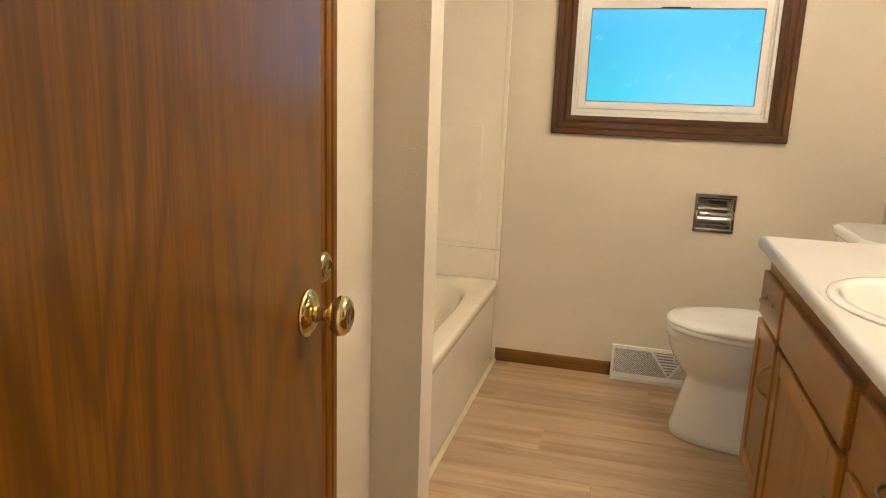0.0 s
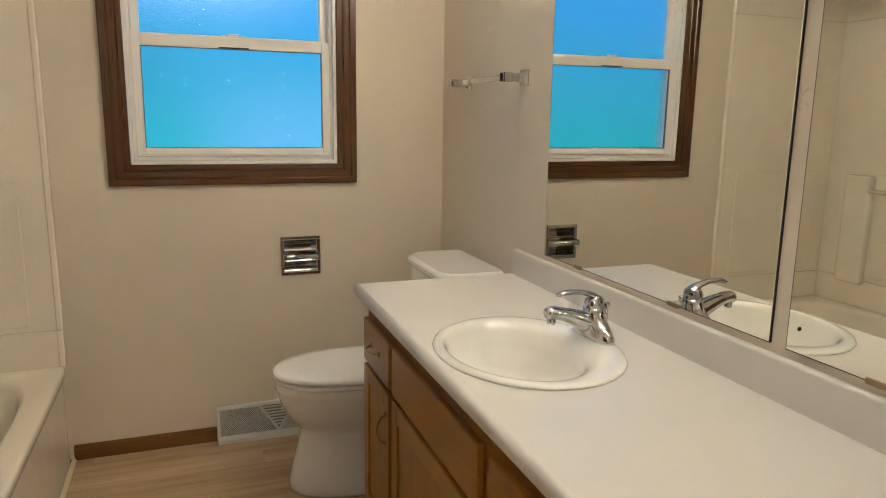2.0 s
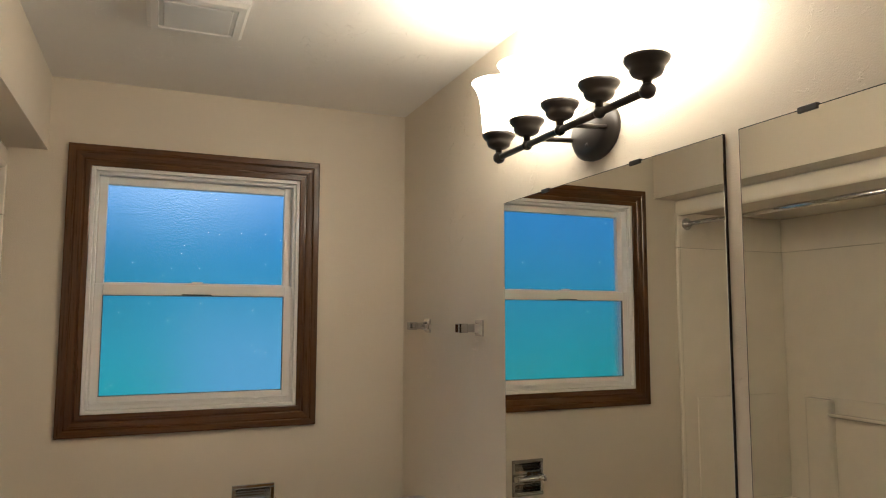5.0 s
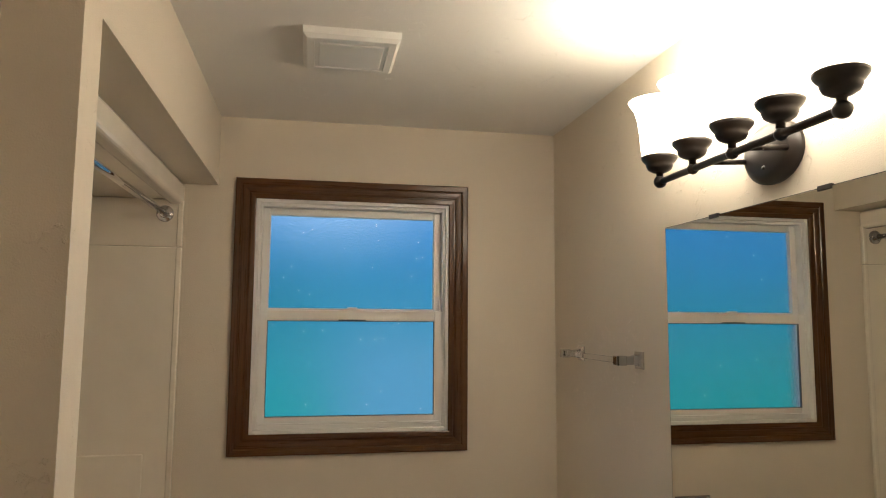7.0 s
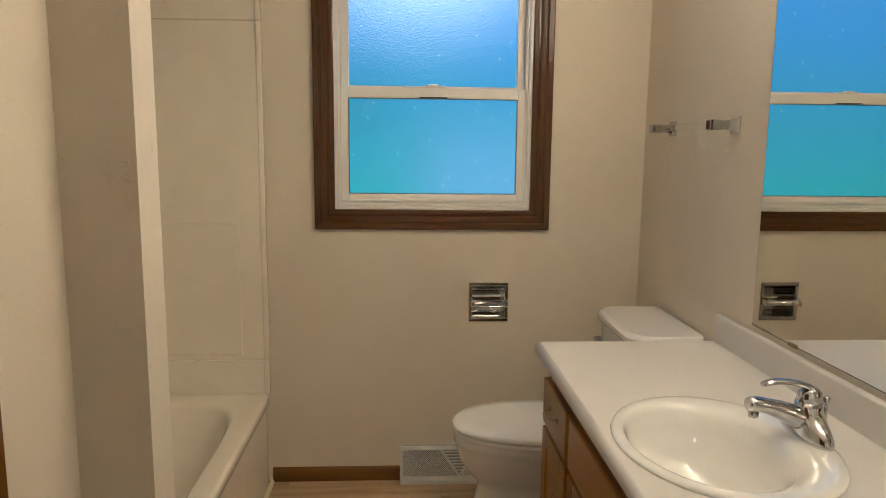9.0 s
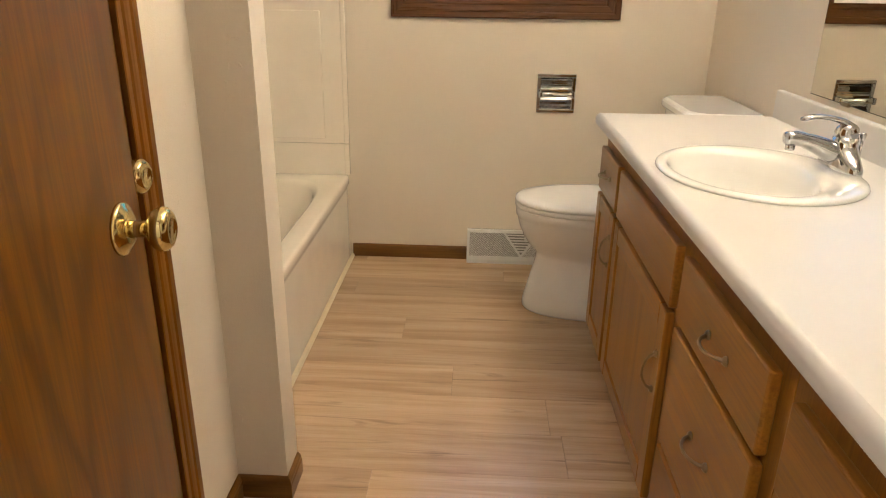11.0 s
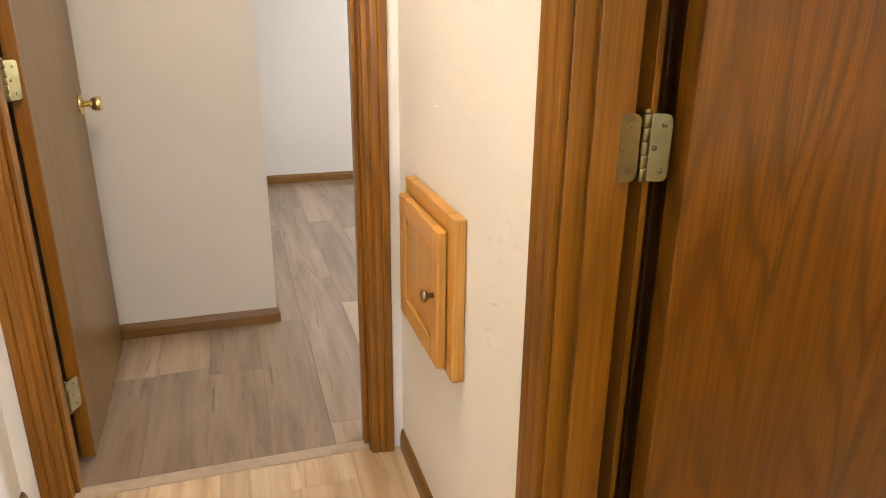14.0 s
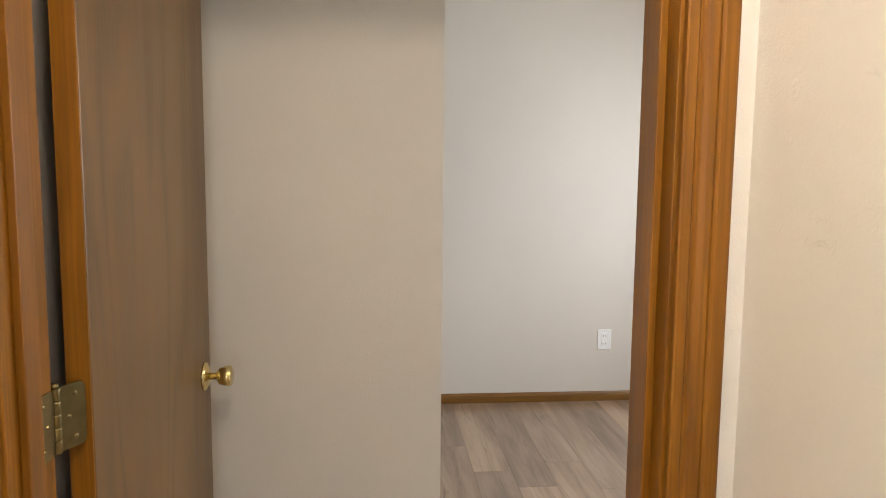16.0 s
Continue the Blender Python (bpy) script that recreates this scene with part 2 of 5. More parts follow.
CAULK = smooth_stuff("yellowed_caulk", (0.80, 0.72, 0.52), 0.5)


def window_glass(name):
    m, n, l, p = material(name, (0.93, 0.97, 1.0), 0.10)
    p.inputs["Transmission Weight"].default_value = 1.0
    p.inputs["IOR"].default_value = 1.18
    h = noise_tex(n, l, coords(n, l), 150, 3, 0.6)
    bump(n, l, p, h, 0.75, 0.006)
    return m


FROSTED = window_glass("pebbled_glass")
CLEAR, *_rest = material("clear_plastic", (1.0, 1.0, 1.0), 0.02)
_rest[2].inputs["Transmission Weight"].default_value = 1.0
_rest[2].inputs["IOR"].default_value = 1.08


def glow(name, colour, strength):
    m = bpy.data.materials.new(name)
    m.use_nodes = True
    n, l = m.node_tree.nodes, m.node_tree.links
    n.remove(n["Principled BSDF"])
    e = n.new("ShaderNodeEmission")
    e.inputs[0].default_value, e.inputs[1].default_value = (*colour, 1), strength
    l.new(e.outputs[0], n["Material Output"].inputs[0])
    return m, n, l, e


SHADE, _n2, _l2, _e2 = glow("lit_shade_glass", (1.0, 0.95, 0.86), SHADE_GLOW)
# the bulb sits in the upper half of the shade, so the glass is dimmer near its holder
_v = _n2.new("ShaderNodeTexCoord")
_s = _n2.new("ShaderNodeSeparateXYZ")
_l2.new(_v.outputs["Object"], _s.inputs[0])
_l2.new(ramp(_n2, _l2, math_node(_n2, _l2, "MULTIPLY", _s.outputs[2], 6.5), [(0.05, (0.35, 0.29, 0.20)), (0.45, (1.0, 0.87, 0.66)), (1.0, (0.9, 0.78, 0.58))]), _e2.inputs[0])


def day_backdrop():
    """Sky over a neighbouring wall and shrubs, far out of focus: teal low down, blue above, a bright break in the cloud."""
    m, n, l, e = glow("garden_and_sky", (0.3, 0.6, 1.0), WINDOW_GLOW)
    tc, s = n.new("ShaderNodeTexCoord"), n.new("ShaderNodeSeparateXYZ")
    l.new(tc.outputs["Object"], s.inputs[0])
    wob = math_node(n, l, "MULTIPLY", math_node(n, l, "SUBTRACT", noise_tex(n, l, tc.outputs["Object"], 0.9, 3), 0.5), 0.12)
    up = math_node(n, l, "ADD", math_node(n, l, "MULTIPLY", s.outputs[2], 0.2), wob)
    col = ramp(n, l, up, [(0.0, (0.035, 0.47, 0.44)), (0.16, (0.035, 0.42, 0.45)), (0.28, (0.05, 0.38, 0.51)), (0.36, (0.055, 0.36, 0.57)), (0.52, (0.06, 0.34, 0.78)), (0.75, (0.10, 0.40, 0.95))])
    side = ramp(n, l, math_node(n, l, "ADD", math_node(n, l, "MULTIPLY", s.outputs[0], 1.6), 0.2), [(0.40, (0, 0, 0)), (0.62, (1, 1, 1))])
    low = ramp(n, l, math_node(n, l, "MULTIPLY", s.outputs[2], 0.2), [(0.26, (1, 1, 1)), (0.36, (0, 0, 0))])
    col = mix(n, l, math_node(n, l, "MULTIPLY", math_node(n, l, "MULTIPLY", side, low), 0.9), col, (0.15, 0.45, 0.72))
    shrub = n.new("ShaderNodeVectorMath")
    shrub.operation = "DISTANCE"
    l.new(coords(n, l, (1.0, 0.0, 1.3)), shrub.inputs[0])
    shrub.inputs[1].default_value = (-0.65, 0.0, 2.35)
    leafy = ramp(n, l, shrub.outputs["Value"], [(0.15, (1, 1, 1)), (0.75, (0, 0, 0))])
    col = mix(n, l, math_node(n, l, "MULTIPLY", leafy, 0.6), col, (0.03, 0.22, 0.27))
    gap = n.new("ShaderNodeVectorMath")
    gap.operation = "DISTANCE"
    l.new(coords(n, l, (0.75, 0.0, 1.0)), gap.inputs[0])
    gap.inputs[1].default_value = (0.15, 0.0, 3.35)
    bright = ramp(n, l, math_node(n, l, "DIVIDE", gap.outputs["Value"], 1.5), [(0.15, (1, 1, 1)), (0.75, (0, 0, 0))])
    col = mix(n, l, bright, col, (0.85, 1.22, 1.55))
    l.new(col, e.inputs[0])
    return m


BACKDROP = day_backdrop()


# ---- building blocks ----
def part(name, bm, mat, parent=None, label="", smooth=False, kind=""):
    me = bpy.data.meshes.new(name)
    bmesh.ops.recalc_face_normals(bm, faces=bm.faces)
    bm.to_mesh(me)
    bm.free()
    me.materials.append(mat)
    if smooth:
        for f in me.polygons:
            f.use_smooth = True
    ob = new(name, me)
    if parent is not None:
        ob.parent = parent
    return tagged(ob, label, kind=kind)


def thing(name, label, category, group="", at=(0, 0, 0), turn=0.0, kind=""):
    ob = new(name)
    ob.empty_display_size = 0.05
    ob.matrix_world = pose(*at, 0, 0, turn)
    return tagged(ob, label, category, group, kind)


def box(x0, x1, y0, y1, z0, z1, bevel=0.0, bm=None, seg=2):
    bm = bm or bmesh.new()
    vs = bmesh.ops.create_cube(bm, size=1.0)["verts"]
    for v in vs:
        v.co = ((x0 + x1) / 2 + v.co.x * (x1 - x0), (y0 + y1) / 2 + v.co.y * (y1 - y0), (z0 + z1) / 2 + v.co.z * (z1 - z0))
    if bevel:
        es = list({e for v in vs for e in v.link_edges})
        bmesh.ops.bevel(bm, geom=es, offset=bevel, segments=seg, profile=0.5, affect="EDGES")
    return bm


def lathe(profile, seg=32, m=None, bm=None, close=False):
    """profile: (radius, height) pairs, turned round z; m moves the result."""
    bm = bm or bmesh.new()
    m = m or Matrix()
    rings = []
    for r, z in profile:
        if r < 1e-6:
            rings.append([bm.verts.new(m @ Vector((0, 0, z)))])
        else:
            rings.append([bm.verts.new(m @ Vector((r * math.cos(a), r * math.sin(a), z))) for a in (2 * math.pi * k / seg for k in range(seg))])
    pairs = list(zip(rings, rings[1:])) + ([(rings[-1], rings[0])] if close else [])
    for a, b in pairs:
        for k in range(seg):
            j = (k + 1) % seg
            if len(a) == 1 and len(b) == 1:
                continue
            if len(a) == 1:
                bm.faces.new((a[0], b[j], b[k]))
            elif len(b) == 1:
                bm.faces.new((a[k], a[j], b[0]))
            else:
                bm.faces.new((a[k], a[j], b[j], b[k]))
    return bm


def tube(points, radii, seg=14, bm=None, squash=1.0):
    """A round bar swept along points, capped at both ends."""
    bm = bm or bmesh.new()
    pts = [Vector(p) for p in points]
    if isinstance(radii, (int, float)):
        radii = [radii] * len(pts)
    side, rings = None, []
    for k, p in enumerate(pts):
        d = (pts[min(k + 1, len(pts) - 1)] - pts[max(k - 1, 0)]).normalized()
        if side is None:
            side = d.cross(Vector((0, 0, 1)) if abs(d.z) < 0.9 else Vector((1, 0, 0))).normalized()
        side = (side - d * side.dot(d)).normalized()
        up = d.cross(side)
        rings.append([bm.verts.new(p + radii[k] * (math.cos(a) * side + squash * math.sin(a) * up)) for a in (2 * math.pi * q / seg for q in range(seg))])
    for a, b in zip(rings, rings[1:]):
        for q in range(seg):
            bm.faces.new((a[q], a[(q + 1) % seg], b[(q + 1) % seg], b[q]))
    bm.faces.new(rings[0][::-1])
    bm.faces.new(rings[-1])
    return bm


def curve_points(ctrl, count=24):
    """A smooth (Catmull-Rom) line through a few control points."""
    c = [Vector(p) for p in ctrl]
    c = [2 * c[0] - c[1]] + c + [2 * c[-1] - c[-2]]
    out = []
    spans = len(c) - 3
    for k in range(count + 1):
        u = k / count * spans
        i = min(int(u), spans - 1)
        t = u - i
        a, b, d, e = c[i : i + 4]
        out.append(0.5 * ((2 * b) + (d - a) * t + (2 * a - 5 * b + 4 * d - e) * t * t + (3 * b - a - 3 * d + e) * t ** 3))
    return out


def loft(rings, bm=None, cap_start=False, cap_end=False):
    bm = bm or bmesh.new()
    made = [[bm.verts.new(p) for p in r] for r in rings]
    n = len(made[0])
    for a, b in zip(made, made[1:]):
        for k in range(n):
            bm.faces.new((a[k], a[(k + 1) % n], b[(k + 1) % n], b[k]))
    if cap_start:
        bm.faces.new(made[0][::-1])
    if cap_end:
        bm.faces.new(made[-1])
    return bm


def prism(section, axis, a, b, bm=None, mitre_a=0.0, mitre_b=0.0):
    """A moulding: section points (u, v) pushed along axis from a to b. u is the width (with the mitres), v the depth.
    axis 'x': u is z, v is y; 'y': u is z, v is x; 'z': u is x, v is y; 'w': along z with u as y, v as x."""
    bm = bm or bmesh.new()

    def put(u, v, s):
        return {"x": (s, v, u), "y": (v, s, u), "z": (u, v, s), "w": (v, u, s)}[axis]

    ra = [bm.verts.new(put(u, v, a + mitre_a * u)) for u, v in section]
    rb = [bm.verts.new(put(u, v, b + mitre_b * u)) for u, v in section]
    n = len(section)
    for k in range(n):
        bm.faces.new((ra[k], ra[(k + 1) % n], rb[(k + 1) % n], rb[k]))
    bm.faces.new(ra[::-1])
    bm.faces.new(rb)
    return bm


# Casing seen in section: distance from the inner edge (0) to the outer edge (1), and height off the wall (m)
CASING = ((0.0, 0.0), (0.0, 0.0095), (0.04, 0.011), (0.22, 0.0118), (0.26, 0.0090), (0.31, 0.0090), (0.36, 0.0128), (0.48, 0.0142), (0.60, 0.0148), (0.66, 0.0127), (0.72, 0.0162), (0.95, 0.0172), (1.0, 0.0155), (1.0, 0.0))
BASE = ((0.0, 0.0), (0.0, 0.012), (0.038, 0.012), (0.044, 0.010), (0.048, 0.010), (0.052, 0.0085), (0.057, 0.006), (0.060, 0.003), (0.060, 0.0))


def casing_side(a, b, out_a, out_b, normal, width, mat, name, parent, section=CASING, gap=0.0):
    a, b, out_a, out_b, nrm = (Vector(v) for v in (a, b, out_a, out_b, normal))
    rings = [[p + o * (u * width) + nrm * (v + gap) for u, v in section] for p, o in ((a, out_a), (b, out_b))]
    return part(name, loft(rings, cap_start=True, cap_end=True), mat, parent)


def arch_casing(name, label, plane, pos, sign, lo, hi, top, width=0.058):
    """Casing round a door opening: plane 'y' runs along x on a wall at y = pos; plane 'x' runs along y on a wall at x = pos."""
    t = thing(name, label, "door trim", kind="structure")

    def put(s, z):
        return (s, pos, z) if plane == "y" else (pos, s, z)

    def way(s, z):
        return (s, 0, z) if plane == "y" else (0, s, z)

    nrm = (0, sign, 0) if plane == "y" else (sign, 0, 0)
    casing_side(put(lo, 0), put(lo, top), way(-1, 0), way(-1, 1), nrm, width, TRIM_Z, "side_casing", t)
    casing_side(put(hi, 0), put(hi, top), way(1, 0), way(1, 1), nrm, width, TRIM_Z, "side_casing", t)
    casing_side(put(lo, top), put(hi, top), way(-1, 1), way(1, 1), nrm, width, TRIM_X if plane == "y" else TRIM_Y, "head_casing", t)
    return t


def baseboard(a, b, normal, label="oak-stained baseboard along the foot of the wall", out_a=None, out_b=None):
    """Along the wall from a to b; out_a and out_b lengthen an end by that much per metre of depth (mitres)."""
    a, b, nrm = Vector((*a, 0)), Vector((*b, 0)), Vector((*normal, 0))
    d = (b - a).normalized()
    rings = [[p + Vector((0, 0, u)) + nrm * v + d * (v * k) for u, v in BASE] for p, k in ((a, out_a or 0.0), (b, out_b or 0.0))]
    return tagged(part("baseboard", loft(rings, cap_start=True, cap_end=True), TRIM_X if abs(d.x) > 0.5 else TRIM_Y), label, "baseboard", kind="structure")


# ---- structure ----
X_R, Y_B, Z_C = 1.0, 3.11, 2.395         # vanity wall, window wall, ceiling
X_L, X_TUB, X_WING = -0.513, -1.272, -0.390
Y_H, Y_D = 0.111, 0.228                  # hall face and bathroom face of the door wall
X_B0, X_B1 = -1.252, -1.366               # hall face and bedroom face of the bedroom door wall
Y_S = -0.880                             # far side wall of the hall


def wall(name, boxes, mat, label):
    bm = bmesh.new()
    for b in boxes:
        box(*b, bm=bm)
    return tagged(part(name, bm, mat), label, "wall", kind="structure")


WX0, WX1, WZ0, WZ1 = -0.243, 0.537, 1.148, 2.069
wall("wall_north", [(-1.40, WX0, Y_B, 3.25, 0, Z_C), (WX1, 1.12, Y_B, 3.25, 0, Z_C), (WX0, 0.311, Y_B, 3.25, 0, WZ0), (0.446, WX1, Y_B, 3.25, 0, WZ0), (0.311, 0.446, Y_B, 3.25, 0, 0.701), (0.311, 0.446, Y_B, 3.25, 0.836, WZ0), (0.311, 0.446, Y_B + 0.075, 3.25, 0.701, 0.836), (WX0, WX1, Y_B, 3.25, WZ1, Z_C)], WALL, "beige painted plaster wall with a window opening")
wall("wall_east", [(X_R, 1.12, Y_D, Y_B, 0, Z_C)], WALL_TEXTURED, "beige painted, trowel-textured wall behind the vanity")
wall("wall_tub_back", [(-1.40, X_TUB - 0.03, 1.472, Y_B, 0, Z_C)], WALL, "wall behind the tub surround")
wall("wall_wing", [(-1.295, X_WING, 1.472, 1.566, 0, Z_C)], WALL_WING, "narrow beige wing wall at the tub's end")
# CY0 is made up: widens the closet so dark oak fills the hinge gap
CY0, CY1 = 0.37, 1.198
wall("wall_west", [(-0.60, X_L, Y_D, CY0, 0, Z_C), (-0.60, X_L, CY1, 1.472, 0, Z_C), (-0.60, X_L, CY0, CY1, 2.04, Z_C)], WALL, "beige wall with the linen closet doorway")
DX0, DX1 = -0.348, 0.290
# added slot behind the hinge jamb, cut deep to hold shade in the gap
wall("wall_south", [(X_B0, DX0 - 0.019, Y_H, 0.204, 0, Z_C), (X_B0, DX0 - 0.100, 0.204, Y_D, 0, Z_C), (DX1 + 0.019, 2.45, Y_H, Y_D, 0, Z_C), (DX0 - 0.019, DX1 + 0.019, Y_H, Y_D, 2.055, Z_C), (DX0 - 0.100, DX0 - 0.019, 0.204, Y_D, 2.055, Z_C)], WALL_HALL, "cream textured wall with the bathroom doorway")
wall("hall_wall_south", [(X_B0, 2.45, Y_S - 0.11, Y_S, 0, Z_C)], WALL_HALL, "cream wall along the hall")
wall("hall_wall_east", [(2.45, 2.56, Y_S - 0.11, -0.75, 0, Z_C), (2.45, 2.56, 0.03, Y_D, 0, Z_C), (2.45, 2.56, -0.75, 0.03, 0, 0.9), (2.45, 2.56, -0.75, 0.03, 2.0, Z_C)], WALL_HALL, "wall closing the end of the hall")
BY0, BY1 = -0.769, 0.013
wall("wall_bedroom_door", [(X_B1, X_B0, -2.51, BY0 - 0.019, 0, Z_C), (X_B1, X_B0, BY1 + 0.019, 2.06, 0, Z_C), (X_B1, X_B0, BY0 - 0.019, BY1 + 0.019, 2.055, Z_C)], WALL_HALL, "cream wall with the bedroom doorway")
wall("wall_closet_stub", [(-2.95, -2.221, -2.40, -0.177, 0, Z_C + 0.09)], WALL_BED, "greige wall of the bedroom closet")
wall("bedroom_wall_west", [(-4.66, -4.55, -2.51, 2.06, 0, Z_C + 0.09)], WALL_BED, "plain greige bedroom wall")
wall("bedroom_wall_north", [(-4.55, -3.75, 1.95, 2.06, 0, Z_C + 0.09), (-2.45, X_B1, 1.95, 2.06, 0, Z_C + 0.09), (-3.75, -2.45, 1.95, 2.06, 0, 0.9), (-3.75, -2.45, 1.95, 2.06, 2.0, Z_C + 0.09)], WALL_BED, "bedroom wall with a window opening")
wall("bedroom_wall_south", [(-4.55, X_B1, -2.51, -2.40, 0, Z_C + 0.09)], WALL_BED, "plain bedroom wall")
# wall added close behind the door to keep light out of its hinge gap
wall("wall_behind_door", [(-2.221, X_B1, -0.96, -0.86, 0, Z_C + 0.09)], WALL_BED, "added greige wall that keeps the gap behind the open bedroom door dark")
wall("soffit", [(-1.295, X_WING, 1.566, Y_B, 2.116, Z_C)], WALL, "beige boxed soffit over the bathtub")
tagged(part("ceiling", box(-1.40, 1.12, Y_D, 3.25, Z_C, Z_C + 0.1), CEIL), "white textured bathroom ceiling", "ceiling", kind="structure")
tagged(part("ceiling_hall", box(X_B1, 2.56, Y_S - 0.11, Y_D, Z_C + 0.002, Z_C + 0.1), CEIL), "white textured hall ceiling", "ceiling", kind="structure")
tagged(part("ceiling_bedroom", box(-4.66, X_B1, -2.51, 2.06, Z_C + 0.09, Z_C + 0.19), CEIL), "white bedroom ceiling", "ceiling", kind="structure")
floor = tagged(part("floor", box(-4.66, 2.56, -2.51, 3.25, -0.12, -0.006), SUBFLOOR), "wood-look vinyl plank floor, warm light brown", "floor", kind="structure")
tagged(part("ground", box(-60, 60, -60, 60, -0.5, -0.3), smooth_stuff("lawn", (0.06, 0.10, 0.035), 0.9)), "ground outside the house", "ground", kind="structure")
_bd = bmesh.new()
box(-7.0, 7.0, 7.0, 7.02, -0.3, 7.5, bm=_bd)
tagged(part("backdrop", _bd, BACKDROP), "blue daylight and greenery far outside the window", "backdrop", kind="structure")

# baseboards
baseboard((-0.515, Y_B), (0.016, Y_B), (0, -1))
baseboard((0.362, Y_B), (X_R, Y_B), (0, -1))
baseboard((X_R, 2.36), (X_R, Y_B), (-1, 0))
baseboard((X_L, 1.244), (X_L, 1.472), (1, 0), out_b=-1)
baseboard((X_L, 1.472), (X_WING, 1.472), (0, -1), out_a=1, out_b=1)
baseboard((X_WING, 1.472), (X_WING, 1.566), (1, 0), out_a=-1)
baseboard((X_B0, Y_H), (DX0 - 0.065, Y_H), (0, -1), out_a=1)
baseboard((X_B0, Y_S), (2.45, Y_S), (0, 1))
baseboard((-2.221, -2.40), (-2.221, -0.177), (1, 0), out_b=1)
baseboard((-2.95, -0.177), (-2.221, -0.177), (0, 1), out_b=1)
baseboard((-4.55, -2.40), (-4.55, 1.95), (1, 0))


# ---- doorways and doors ----
def jamb_set(name, label, plane, lo, hi, top, d0, d1, s0, s1):
    """Oak jambs and stops lining an opening. d0..d1: the depth through the wall; s0..s1: where the stop lies in that depth."""
    t = thing(name, label, "door frame", kind="structure")

    def b(a0, a1, e0, e1, z0, z1):
        return box(a0, a1, e0, e1, z0, z1, 0.0015) if plane == "y" else box(e0, e1, a0, a1, z0, z1, 0.0015)

    part("jamb", b(lo - 0.019, lo, d0, d1, 0, top), TRIM_Z, t)
    part("jamb", b(hi, hi + 0.019, d0, d1, 0, top), TRIM_Z, t)
    part("head", b(lo - 0.019, hi + 0.019, d0, d1, top, top + 0.019), TRIM_X if plane == "y" else TRIM_Y, t)
    part("stop", b(lo, lo + 0.011, s0, s1, 0, top - 0.011), TRIM_Z, t)
    part("stop", b(hi - 0.011, hi, s0, s1, 0, top - 0.011), TRIM_Z, t)
    part("stop", b(lo, hi, s0, s1, top - 0.011, top), TRIM_X if plane == "y" else TRIM_Y, t)
    return t


jamb_set("door_frame_bathroom", "amber-stained oak door frame with door stops", "y", DX0, DX1, 2.035, Y_H - 0.001, 0.205, 0.140, 0.179)
part("jamb_rabbet", box(DX1 + 0.012, DX1 + 0.019, 0.2052, Y_D + 0.001, 0, 2.035), TRIM_Z, bpy.data.objects["door_frame_bathroom"])
arch_casing("trim_bathroom_door", "amber-stained oak casing round the bathroom doorway", "y", Y_H - 0.0015, -1, DX0 - 0.005, DX1 + 0.005, 2.040)
arch_casing("trim_bathroom_door_inside", "oak casing inside the bathroom doorway", "y", Y_D + 0.0015, 1, DX0 - 0.005, DX1 + 0.005, 2.040)
jamb_set("door_frame_bedroom", "amber-stained oak frame of the bedroom door", "x", BY0, BY1, 2.035, X_B1 - 0.001, X_B0 + 0.001, -1.318, -1.282)
arch_casing("trim_bedroom_door", "amber-stained oak casing round the bedroom doorway", "x", X_B0 + 0.0015, 1, BY0 - 0.005, BY1 + 0.005, 2.040, 0.062)
jamb_set("door_frame_closet", "oak frame of the linen closet", "x", CY0 + 0.019, CY1 - 0.019, 2.02, -0.601, X_L + 0.001, -0.580, -0.553)
arch_casing("trim_closet_door", "oak casing round the linen closet door", "x", X_L + 0.0015, 1, CY0 + 0.014, CY1 - 0.014, 2.025)


def knob_meshes(parent, m, mat, dimple=True):
    """A door knob: rosette, shank and ball, axis along the local z of m."""
    rose = part("rosette", lathe([(0.0, 0.0), (0.033, 0.0), (0.0335, 0.003), (0.031, 0.006), (0.026, 0.0075), (0.023, 0.0105), (0.016, 0.012), (0.0, 0.012)], 36, m), mat, parent, smooth=True)
    part("knob", lathe([(0.0, 0.010), (0.0115, 0.010), (0.0105, 0.020), (0.0105, 0.031), (0.015, 0.034), (0.023, 0.039), (0.0275, 0.047), (0.027, 0.055), (0.022, 0.060), (0.0155, 0.0625), (0.0135, 0.061), (0.0, 0.0605)] if dimple else
         [(0.0, 0.010), (0.009, 0.010), (0.008, 0.026), (0.012, 0.031), (0.019, 0.035), (0.0235, 0.048), (0.0245, 0.060), (0.021, 0.0635), (0.0, 0.0645)], 32, m), mat, rose, smooth=True)
    return rose


